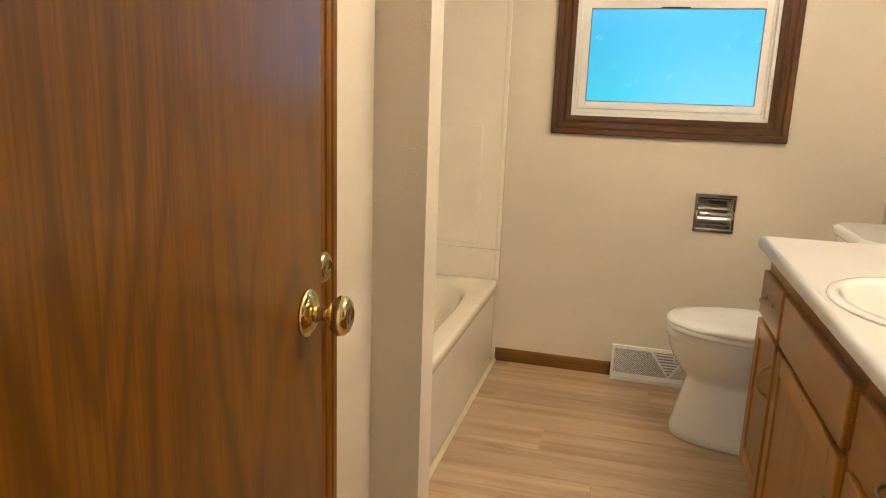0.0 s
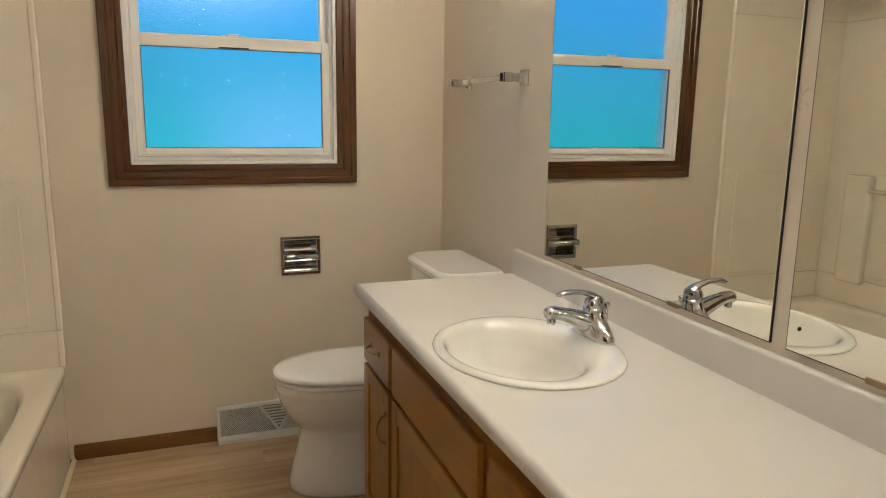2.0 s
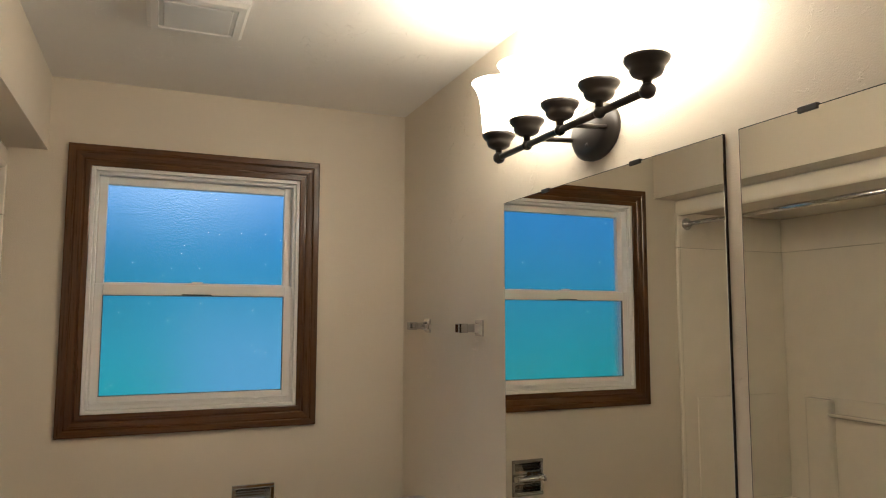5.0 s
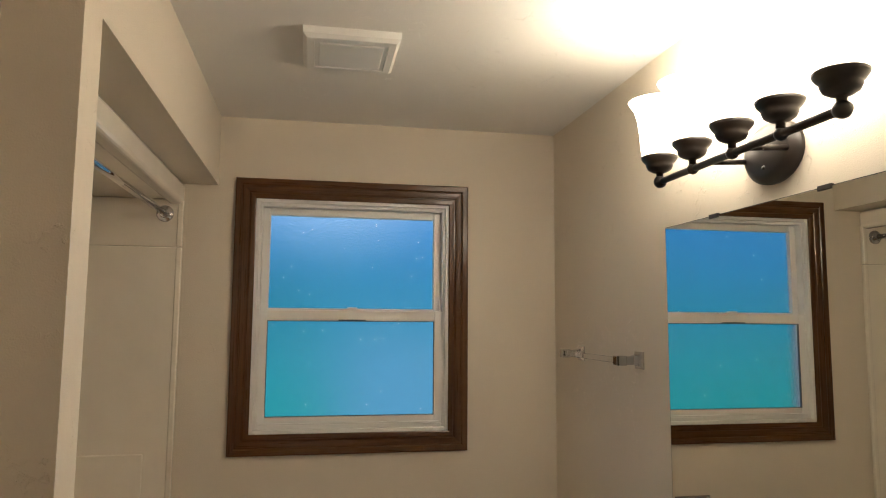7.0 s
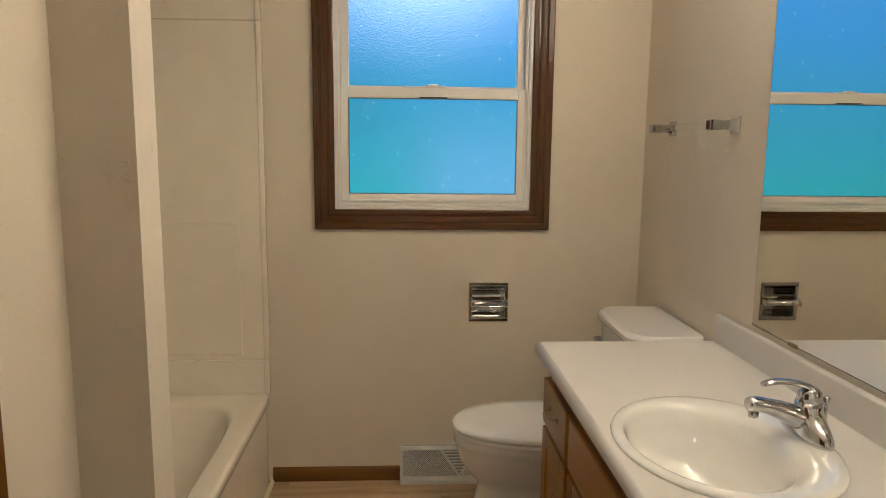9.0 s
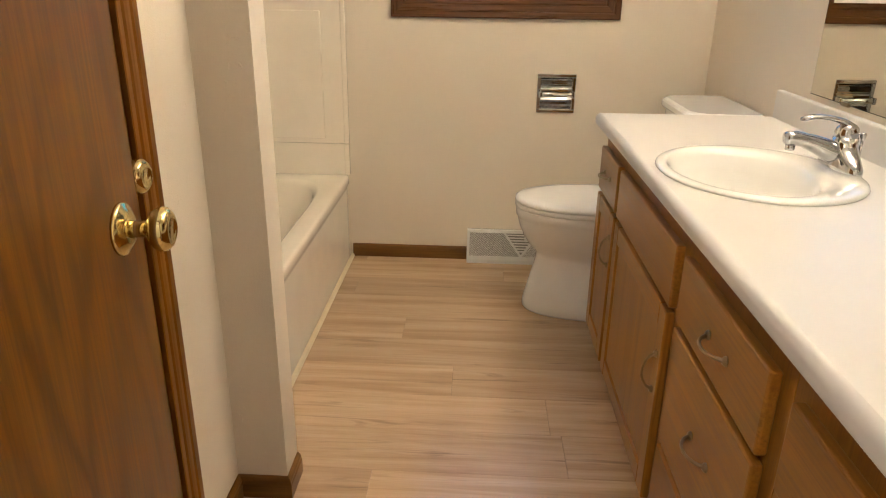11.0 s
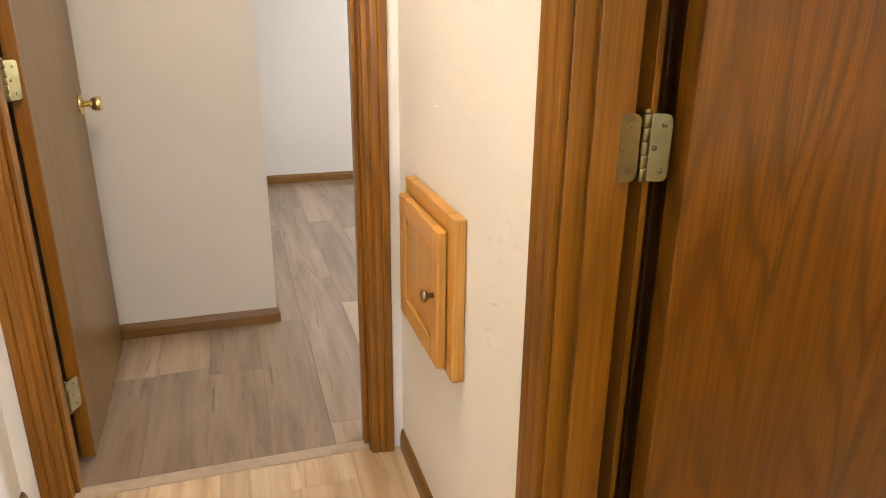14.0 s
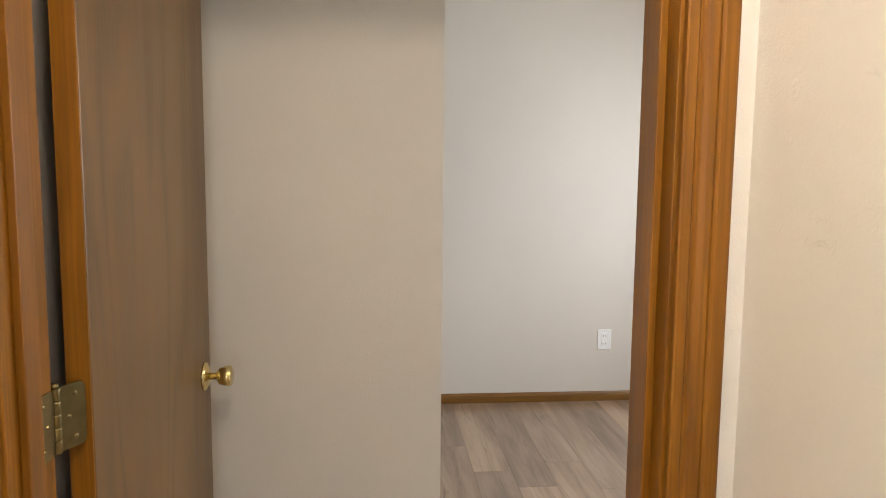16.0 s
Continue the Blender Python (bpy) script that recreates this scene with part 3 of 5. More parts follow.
def hinge_parts(parent, z, mat, jamb_leaf, door_leaf, pin):
    """A butt hinge with round corners and screws; each leaf: (centre x, centre y, width, turn about z)."""
    for kind, (cx, cy, w, turn) in (("hinge_leaf", jamb_leaf), ("hinge_leaf", door_leaf)):
        bm = bmesh.new()
        r, h = 0.010, 0.0445
        pts = []
        for qx, qz, a0 in ((w / 2 - r, h - r, 0), (-w / 2 + r, h - r, 90), (-w / 2 + r, -h + r, 180), (w / 2 - r, -h + r, 270)):
            pts += [(qx + r * math.cos(radians(a0 + k * 18)), qz + r * math.sin(radians(a0 + k * 18))) for k in range(6)]
        m = pose(cx, cy, z, 0, 0, turn)
        loft([[m @ Vector((u, d, v)) for u, v in pts] for d in (-0.0012, 0.0012)], bm, True, True)
        leaf = part(kind, bm, mat, parent)
        for sx, sz in ((0.006, 0.03), (-0.004, 0.0), (0.006, -0.03)):
            for side in (-1, 1):
                part("screw", lathe([(0.0, 0.0016), (0.0022, 0.0014), (0.0036, 0.0004), (0.0036, -0.0004)], 10, m @ pose(sx, side * 0.0012, sz, 90 if side < 0 else -90)), mat, leaf, smooth=True)
    for k in range(5):
        z0 = z - 0.0445 + k * 0.0178
        part("knuckle", lathe([(0, 0), (0.0062, 0), (0.0066, 0.0015), (0.0066, 0.0158), (0.0062, 0.0172), (0, 0.0172)], 16, pose(*pin, z0)), mat, parent, smooth=True)
    part("pin_tip", lathe([(0, 0), (0.005, 0), (0.0058, 0.002), (0.0045, 0.0055), (0, 0.007)], 14, pose(*pin, z + 0.0445)), mat, parent, smooth=True)


def slab_door(name, label, pin, turn, width, mat, height=2.02, knob_z=0.915, dimple=True, hinge_z=(0.20, 1.033, 1.85), knob_mat=BRASS, backset=0.062, gap=0.022, start=0.024):
    """A flush door hung at pin; along its local x from the hinge, its thickness on local -y (0..-0.035)."""
    t = thing(name, label, "door", at=(*pin, 0), turn=turn, kind="structure")
    part("leaf", box(start, width, -0.035, 0.0, gap, height, 0.0018), mat, t)
    knob_meshes(t, pose(width - backset, -0.035, knob_z, 90), knob_mat, dimple)
    knob_meshes(t, pose(width - backset, 0.0, knob_z, -90), knob_mat, dimple)
    part("latch_plate", box(width - 0.0005, width + 0.0012, -0.029, -0.006, knob_z - 0.028, knob_z + 0.028, 0.0005), knob_mat, t)
    part("latch_bolt", box(width, width + 0.010, -0.024, -0.011, knob_z - 0.007, knob_z + 0.007, 0.002), knob_mat, t)
    return t


OPEN = 95.8
bath_door = slab_door("door_bathroom", "open flush oak-veneer door, reddish-brown varnish, brass knob", (-0.345, 0.217), OPEN, 0.720, DOOR_OAK, start=0.047)
for _z in (0.20, 1.055, 1.85):
    _h = thing("hinge", "tarnished brass butt hinge on the oak door frame", "hinge", "bathroom door hinges")
    hinge_parts(_h, _z, OLD_BRASS, (DX0 + 0.0013, 0.217 - 0.024, 0.040, 90), (-0.3400, 0.2370, 0.032, 66), (-0.3475, 0.222))
bed_door = slab_door("door_bedroom", "open flush oak door, dull greyed varnish, brass knob", (-1.369, -0.772), 181.0, 0.756, DOOR_BED_OAK, dimple=False, start=0.047)
part("hinge_edge", box(0.0455, 0.0468, -0.0335, -0.0015, 0.024, 2.018), TRIM_Z, bed_door, "bare orange-brown door edge")
for _z in (0.24, 1.058, 1.85):
    _h = thing("hinge", "dull brass hinge on the bedroom door frame", "hinge", "bedroom door hinges")
    hinge_parts(_h, _z, OLD_BRASS, (-1.369 + 0.026, BY0 + 0.0013, 0.044, 0), (-1.3925, -0.7570, 0.046, 153), (-1.372, -0.7675))
closet = thing("door_closet", "closed flush oak linen closet door with a brass knob", "door", kind="structure")
part("leaf", box(-0.552, -0.517, CY0 + 0.022, CY1 - 0.022, 0.015, 2.015, 0.0018), DOOR_OAK, closet)
knob_meshes(closet, pose(-0.517, 1.114, 0.915, 0, 90, 0), BRASS)
tagged(part("closet_backing", box(-1.29, -0.61, Y_D, 1.471, 0.0, 0.012), SUBFLOOR), "dark closet floor", "floor", kind="structure")

# threshold strip under the bedroom door
tagged(part("threshold", prism(((-1.308, 0.0), (-1.306, 0.003), (-1.298, 0.0062), (-1.286, 0.0068), (-1.276, 0.0058), (-1.264, 0.003), (-1.262, 0.0)), "z", 0, 1), TRIM_Y), "low vinyl reducer strip under the bedroom door", "threshold", kind="structure")
_th = bpy.data.objects["threshold"]
_th.data.materials[0] = smooth_stuff("reducer_vinyl", (0.40, 0.30, 0.21), 0.5, spots=0.2, scale=30)
_th.data.transform(Matrix(((1, 0, 0, 0), (0, 0, BY1 - BY0, BY0), (0, 1, 0, 0.0005), (0, 0, 0, 1))))

# ---- window ----
win = thing("window_1", "white vinyl double-hung window with pebbled glass, closed", "window", kind="structure")
TW = 0.079
for _n_, _a, _b, _oa, _ob, _m in (("casing_side", (WX0, WZ0), (WX0, WZ1), (-1, -1), (-1, 1), WIN_Z), ("casing_side", (WX1, WZ0), (WX1, WZ1), (1, -1), (1, 1), WIN_Z),
                                  ("casing_sill", (WX0, WZ0), (WX1, WZ0), (-1, -1), (1, -1), WIN_X), ("casing_head", (WX0, WZ1), (WX1, WZ1), (-1, 1), (1, 1), WIN_X)):
    casing_side((_a[0], Y_B - 0.0015, _a[1]), (_b[0], Y_B - 0.0015, _b[1]), (_oa[0], 0, _oa[1]), (_ob[0], 0, _ob[1]), (0, -1, 0), TW, _m, _n_, win)


def rect_frame(parent, name, x0, x1, z0, z1, w, y0, y1, mat, bevel=0.002, wt=None, wb=None):
    wt, wb = wt or w, wb or w
    part(name + "_stile", box(x0, x0 + w, y0, y1, z0, z1, bevel), mat, parent)
    part(name + "_stile", box(x1 - w, x1, y0, y1, z0, z1, bevel), mat, parent)
    part(name + "_rail", box(x0 + w, x1 - w, y0 + 0.0006, y1 - 0.0006, z0, z0 + wb, bevel), mat, parent)
    part(name + "_rail", box(x0 + w, x1 - w, y0 + 0.0006, y1 - 0.0006, z1 - wt, z1, bevel), mat, parent)


rect_frame(win, "frame", WX0, WX1, WZ0, WZ1, 0.014, Y_B - 0.004, Y_B + 0.10, VINYL)
rect_frame(win, "inner_frame", WX0 + 0.014, WX1 - 0.014, WZ0 + 0.014, WZ1 - 0.014, 0.010, Y_B + 0.0155, Y_B + 0.095, VINYL, wb=0.016, wt=0.012)
SX0, SX1 = WX0 + 0.0245, WX1 - 0.0245
lower = part("lower_sash", box(SX0, SX1, Y_B + 0.030, Y_B + 0.034, WZ0 + 0.045, 1.60), FROSTED, win)
lower.name = "lower_pane"
rect_frame(win, "lower_sash", SX0, SX1, WZ0 + 0.031, 1.628, 0.030, Y_B + 0.016, Y_B + 0.044, VINYL, 0.003, wt=0.042, wb=0.030)
upper = part("upper_pane", box(SX0, SX1, Y_B + 0.066, Y_B + 0.070, 1.62, 2.04), FROSTED, win)
rect_frame(win, "upper_sash", SX0, SX1, 1.600, WZ1 - 0.027, 0.030, Y_B + 0.052, Y_B + 0.080, VINYL, 0.003, wt=0.030, wb=0.036)
# thin grey frame that draws the glazing beads' shadow as geometry
rect_frame(win, "gasket", SX0 + 0.0302, SX1 - 0.0302, WZ0 + 0.0612, 1.5858, 0.0026, Y_B + 0.0165, Y_B + 0.0285, BEAD_SHADOW, 0.0006)
for _p in (lower, upper):
    _p.visible_shadow = False
part("sash_lock", box(0.10, 0.19, Y_B + 0.012, Y_B + 0.050, 1.6285, 1.6345, 0.002), VINYL, win)
part("lock_lever", box(0.125, 0.165, Y_B + 0.006, Y_B + 0.030, 1.6345, 1.640, 0.002), VINYL, win)
part("lift_rail", box(0.09, 0.20, Y_B + 0.004, Y_B + 0.017, 1.587, 1.591, 0.0015), DARK, win)
part("lift_lip", box(SX0 + 0.01, SX1 - 0.01, Y_B + 0.004, Y_B + 0.017, WZ0 + 0.032, WZ0 + 0.038, 0.0015), VINYL, win)
for _sx in (SX0 - 0.006, SX1 + 0.006):
    part("tilt_latch", box(_sx - 0.004, _sx + 0.004, Y_B + 0.006, Y_B + 0.012, 1.86, 1.96, 0.001), VINYL, win)


# ---- bathtub and surround ----
def tub():
    t = thing("bathtub", "almond-white acrylic alcove bathtub with a raised surround", "bathtub")
    x0, x1, y0, y1, zr = X_TUB, -0.515, 1.568, Y_B - 0.004, 0.392
    cx, cy, n = (x0 + x1) / 2 + 0.005, (y0 + y1) / 2, 64

    def ring(a, b, z, p=4.5, dx=0.0):
        out = []
        for k in range(n):
            u = 2 * math.pi * k / n
            c, s = math.cos(u), math.sin(u)
            out.append((cx + dx + a * math.copysign(abs(c) ** (2 / p), c), cy + b * math.copysign(abs(s) ** (2 / p), s), z))
        return out

    hx, hy = (x1 - x0) / 2, (y1 - y0) / 2

    def rect(ax, ay, z, dx=-0.005):
        return ring(ax, ay, z, 40, dx)

    bm = loft([rect(hx - 0.010, hy, 0.0), rect(hx - 0.010, hy, zr - 0.060), rect(hx - 0.0095, hy, zr - 0.05), rect(hx - 0.002, hy, zr - 0.035), rect(hx, hy, zr - 0.012), rect(hx - 0.004, hy, zr - 0.002), rect(hx - 0.012, hy - 0.004, zr), rect(hx - 0.018, hy - 0.008, zr + 0.0004),
               ring(hx - 0.075, hy - 0.10, zr + 0.001, 5), ring(hx - 0.085, hy - 0.11, zr - 0.004, 5), ring(hx - 0.095, hy - 0.122, zr - 0.02, 4.5), ring(hx - 0.115, hy - 0.15, zr - 0.15, 4.2),
               ring(hx - 0.135, hy - 0.19, zr - 0.26, 4), ring(hx - 0.165, hy - 0.23, zr - 0.305, 3.6), ring(hx - 0.21, hy - 0.30, zr - 0.32, 3.2), ring(0.05, 0.2, zr - 0.325, 2.5)], cap_end=True)
    part("basin", bm, ACRYLIC, t, smooth=True)
    # walls of the surround: a lower band, the main panels, the top band and the dome with its header
    zs, zt = 0.534, 1.864
    for z0, z1, nm, th in ((zr + 0.0006, zs - 0.0004, "lower_panel", 0.022), (zs, zt - 0.0004, "wall_panel", 0.016), (zt, 2.049, "upper_panel", 0.018)):
        part(nm, box(x0 - 0.024, x0 + th, y0, y1, z0, z1, 0.0025), ACRYLIC, t)
        part(nm, box(x0 + th, x1 - 0.004, y1 - th, y1, z0, z1, 0.0025), ACRYLIC, t)
        part(nm, box(x0 + th, x1 - 0.004, y0, y0 + th, z0, z1, 0.0025), ACRYLIC, t)
        for yy in (y1 - th - 0.006, y0 + 0.001):
            part("edge_bead", box(x1 - 0.020, x1 + 0.002, yy, yy + th + 0.004, z0, z1, 0.006, seg=3), ACRYLIC, t)
    part("dome", box(x0 - 0.02, x1 - 0.02, y0, y1, 2.050, 2.114, 0.004), ACRYLIC, t)
    part("header", box(x1 - 0.060, x1 + 0.002, y0, y1, 2.032, 2.1145, 0.018, seg=4), ACRYLIC, t)
    # raised fields on the end wall and the back wall, a moulded soap shelf with its bar
    part("raised_field", box(x0 + 0.10, -0.618, y1 - 0.021, y1 - 0.010, zs + 0.02, 1.090, 0.005, seg=3), ACRYLIC, t)
    part("raised_field", box(x0 + 0.010, x0 + 0.022, 1.70, 2.98, zs + 0.02, 1.090, 0.005, seg=3), ACRYLIC, t)
    part("shelf_column", box(x0 + 0.012, x0 + 0.060, 2.80, 2.95, zs - 0.02, 1.082, 0.016, seg=4), ACRYLIC, t)
    part("shelf_column", box(x0 + 0.012, x0 + 0.060, 1.95, 2.10, zs - 0.02, 1.082, 0.016, seg=4), ACRYLIC, t)
    bar = part("grab_bar", tube([(x0 + 0.050, 2.085, 1.005), (x0 + 0.050, 2.815, 1.005)], 0.011), ACRYLIC, t, smooth=True)
    cb = part("caulk_bead", prism(((0.0, 0.0), (0.0, 0.016), (0.007, 0.011), (0.013, 0.0)), "z", 0, 1), CAULK, t)
    cb.data.transform(Matrix(((1, 0, 0, x1 - 0.006), (0, 0, y1 - y0, y0), (0, 1, 0, 0.0006), (0, 0, 0, 1))))
    part("drain_cover", lathe([(0, 0), (0.036, 0), (0.036, 0.003), (0.03, 0.006), (0, 0.007)], 24, pose(cx, 1.725, 0.28, -90)), CHROME, t, smooth=True)
    return t


tub()
rod = thing("shower_curtain_rod", "chrome shower curtain rod across the tub opening", "curtain rod")
part("pole", tube([(-0.580, 1.60, 1.992), (-0.580, 3.08, 1.992)], 0.0125, 18), CHROME, rod, smooth=True)
for _y, _r in ((Y_B - 0.0225, 90), (1.595, -90)):
    part("flange", lathe([(0, 0.0), (0.032, 0.0), (0.032, 0.004), (0.026, 0.007), (0.018, 0.009), (0.017, 0.024), (0.0125, 0.026), (0, 0.026)], 28, pose(-0.580, _y, 1.992, _r)), CHROME, rod, smooth=True)


# ---- vanity ----
CX, CZ, CYE = 0.428, 0.820, 2.345
VX = 0.470


def counter():
    t = thing("countertop", "off-white laminate countertop with a rounded front and backsplash", "countertop")
    sec = [(CX + 0.016, CZ - 0.036)] + [(CX + 0.010 * (1 - math.sin(a)), CZ - 0.026 - 0.010 * math.cos(a)) for a in (radians(18 * k) for k in range(6))]
    sec += [(CX + 0.016 * (1 - math.cos(a)), CZ - 0.016 * (1 - math.sin(a))) for a in (radians(10 * k) for k in range(10))]
    back = 0.978
    cy, cx, a, b, n = 1.620, 0.656, 0.190, 0.224, 48
    bm = bmesh.new()
    y0, y1 = Y_D + 0.004, CYE
    ring = [bm.verts.new((cx + a * math.cos(2 * math.pi * k / n), cy + b * math.sin(2 * math.pi * k / n), CZ)) for k in range(n)]
    rim = [bm.verts.new((v.co.x, v.co.y, CZ - 0.034)) for v in ring]
    for k in range(n):
        bm.faces.new((ring[k], ring[(k + 1) % n], rim[(k + 1) % n], rim[k]))
    outer = [bm.verts.new(p) for p in ((back, y1, CZ), (CX + 0.016, y1, CZ), (CX + 0.016, y0, CZ), (back, y0, CZ))]
    q = n // 4
    offs = n // 8
    for k in range(4):
        arc = [ring[(offs + k * q + j) % n] for j in range(q + 1)]
        o = [outer[k], outer[(k + 1) % 4]]
        bm.faces.new([o[1], o[0]] + arc)
    prof0 = [bm.verts.new((x, y0, z)) for x, z in sec]
    prof1 = [bm.verts.new((x, y1, z)) for x, z in sec]
    for k in range(len(sec) - 1):
        bm.faces.new((prof0[k], prof0[k + 1], prof1[k + 1], prof1[k])).smooth = True
    under0, under1 = bm.verts.new((back, y0, CZ - 0.036)), bm.verts.new((back, y1, CZ - 0.036))
    end1, end0 = [outer[0], under1] + prof1, [outer[3], under0] + prof0
    bm.faces.new(end1)
    bm.faces.new(end0[::-1])
    bmesh.ops.remove_doubles(bm, verts=bm.verts, dist=1e-5)
    part("top", bm, LAMINATE, t)
    part("backsplash", box(0.9785, X_R - 0.001, y0, y1, CZ - 0.036, 0.905, 0.006, seg=4), LAMINATE, t)
    return t


counter()


def raised_front(parent, name, y0, y1, z0, z1, panel, bodymat=CAB_Z):
    """A lipped front: 18 mm board with eased edges; panel True gives it stiles, rails and a recessed field."""
    x0, x1 = VX - 0.0195, VX - 0.0005
    if not panel:
        ob = part(name, box(x0, x1, y0, y1, z0, z1, 0.005, seg=3), CAB_Y, parent)
        part("inner_lip", box(x0 + 0.010, x1 + 0.0002, y0 + 0.008, y1 - 0.008, z0 + 0.008, z1 - 0.008), CAB_Y, ob)
        return ob
    w = 0.052
    ob = part(name, box(x0 + 0.007, x1, y0 + 0.03, y1 - 0.03, z0 + 0.03, z1 - 0.03), bodymat, parent)
    part("stile", box(x0, x1, y0, y0 + w, z0, z1, 0.004, seg=3), CAB_Z, ob)
    part("stile", box(x0, x1, y1 - w, y1, z0, z1, 0.004, seg=3), CAB_Z, ob)
    part("rail", box(x0 + 0.0004, x1, y0 + w, y1 - w, z0, z0 + w, 0.004, seg=3), CAB_Y, ob)
    part("rail", box(x0 + 0.0004, x1, y0 + w, y1 - w, z1 - w, z1, 0.004, seg=3), CAB_Y, ob)
    return ob


def pull(parent, y, z, upright):
    """A bowed bar pull on two little feet."""
    pts = curve_points([(0, -0.044, 0), (-0.016, -0.034, 0.001), (-0.026, -0.012, 0), (-0.026, 0.012, 0), (-0.016, 0.034, -0.001), (0, 0.044, 0)], 20)
    rad = [0.0055 if k in (0, 20) else 0.0042 - 0.0014 * math.sin(math.pi * k / 20) for k in range(21)]
    m = pose(VX - 0.0195, y, z, 90 if upright else 0)
    bm = tube([m @ p for p in pts], rad, 10)
    for s in (-1, 1):
        lathe([(0, 0), (0.0085, 0), (0.0085, 0.0025), (0.006, 0.006), (0, 0.007)], 14, m @ pose(0, s * 0.044, 0, 0, -90, 0), bm)
    return part("pull", bm, PEWTER, parent, "antique brass bow pull", smooth=True)


def vanity_unit(y0, y1, label, fronts, end_panel=False):
    t = thing("vanity_cabinet", label, "cabinet", "vanity cabinets under one countertop")
    top = CZ - 0.037
    a, b = y0 + 0.0008, y1 - 0.0008
    part("face_frame", box(VX, VX + 0.019, a, b, 0.0885, top), CAB_Z, t)
    part("side_panel", box(VX + 0.019, X_R - 0.002, a, a + 0.012, 0.0885, top), CAB_Z, t)
    part("side_panel", box(VX + 0.019, X_R - 0.002, b - 0.012, b, 0.0885, top), CAB_Z, t)
    part("bottom_panel", box(VX + 0.019, X_R - 0.002, a + 0.012, b - 0.012, 0.0885, 0.10), CAB_Z, t)
    part("toe_kick", box(VX + 0.07, X_R - 0.004, y0 + 0.0012, y1 - 0.0012, 0.0, 0.088), CAB_Y, t)
    for nm, a, b, c, d, panel, hy, hz, up in fronts:
        f = raised_front(t, nm, a, b, c, d, panel)
        if hy is not None:
            pull(f, hy, hz, up)
    return t


Z1, Z2, Z3 = 0.588, 0.724, 0.573
vanity_unit(2.006, 2.322, "honey-brown oak cabinet, one drawer over a narrow door", [("drawer_front", 2.022, 2.308, Z1, Z2, False, 2.165, 0.660, False), ("door", 2.022, 2.308, 0.100, Z3, True, 2.048, 0.46, True)])
vanity_unit(1.368, 2.006, "honey-brown oak sink cabinet with a false front and panelled door", [("false_front", 1.394, 1.992, Z1, Z2, False, None, 0, False), ("door", 1.404, 1.992, 0.100, Z3, True, 1.430, 0.420, True)])
vanity_unit(0.888, 1.368, "honey-brown oak cabinet with a stack of three drawers", [("drawer_front", 0.922, 1.344, Z1, Z2, False, 1.112, 0.655, False), ("drawer_front", 0.922, 1.348, 0.312, Z3, False, 1.116, 0.450, False), ("drawer_front", 0.922, 1.348, 0.100, 0.298, False, 1.116, 0.20, False)])
vanity_unit(Y_D + 0.003, 0.888, "honey-brown oak cabinet with a drawer over a panelled door", [("drawer_front", 0.255, 0.857, Z1, Z2, False, 0.55, 0.655, False), ("door", 0.255, 0.857, 0.100, Z3, True, 0.29, 0.42, True)])


def sink():
    t = thing("sink", "oval off-white china drop-in sink with a wide rim", "sink")
    cy, n = 1.615, 64

    def ring(cx, a, b, z):
        return [(cx + a * math.cos(2 * math.pi * k / n), cy + b * math.sin(2 * math.pi * k / n), z) for k in range(n)]

    z = CZ
    bm = loft([ring(0.664, 0.202, 0.241, z - 0.002), ring(0.664, 0.2095, 0.2485, z + 0.0005), ring(0.664, 0.211, 0.250, z + 0.003), ring(0.664, 0.209, 0.248, z + 0.0065), ring(0.664, 0.203, 0.242, z + 0.0090), ring(0.660, 0.188, 0.229, z + 0.0098),
               ring(0.645, 0.168, 0.213, z + 0.0085), ring(0.637, 0.157, 0.202, z + 0.004), ring(0.633, 0.148, 0.193, z - 0.007), ring(0.632, 0.138, 0.180, z - 0.04), ring(0.635, 0.122, 0.158, z - 0.085),
               ring(0.640, 0.098, 0.125, z - 0.118), ring(0.650, 0.062, 0.078, z - 0.136), ring(0.650, 0.026, 0.030, z - 0.142), ring(0.650, 0.021, 0.021, z - 0.146)], cap_end=True)
    part("bowl", bm, BONE, t, smooth=True)
    part("drain_ring", lathe([(0.0, -0.008), (0.016, -0.008), (0.019, -0.001), (0.023, 0.002), (0.025, 0.0)], 28, pose(0.650, cy, z - 0.143)), CHROME, t, smooth=True)
    part("overflow_hole", lathe([(0, 0.0), (0.006, 0.0), (0.0065, 0.0012), (0, 0.0013)], 16, pose(0.4985, cy, z - 0.028, 0, 78, 0)), DARK, t)
    return t


sink()


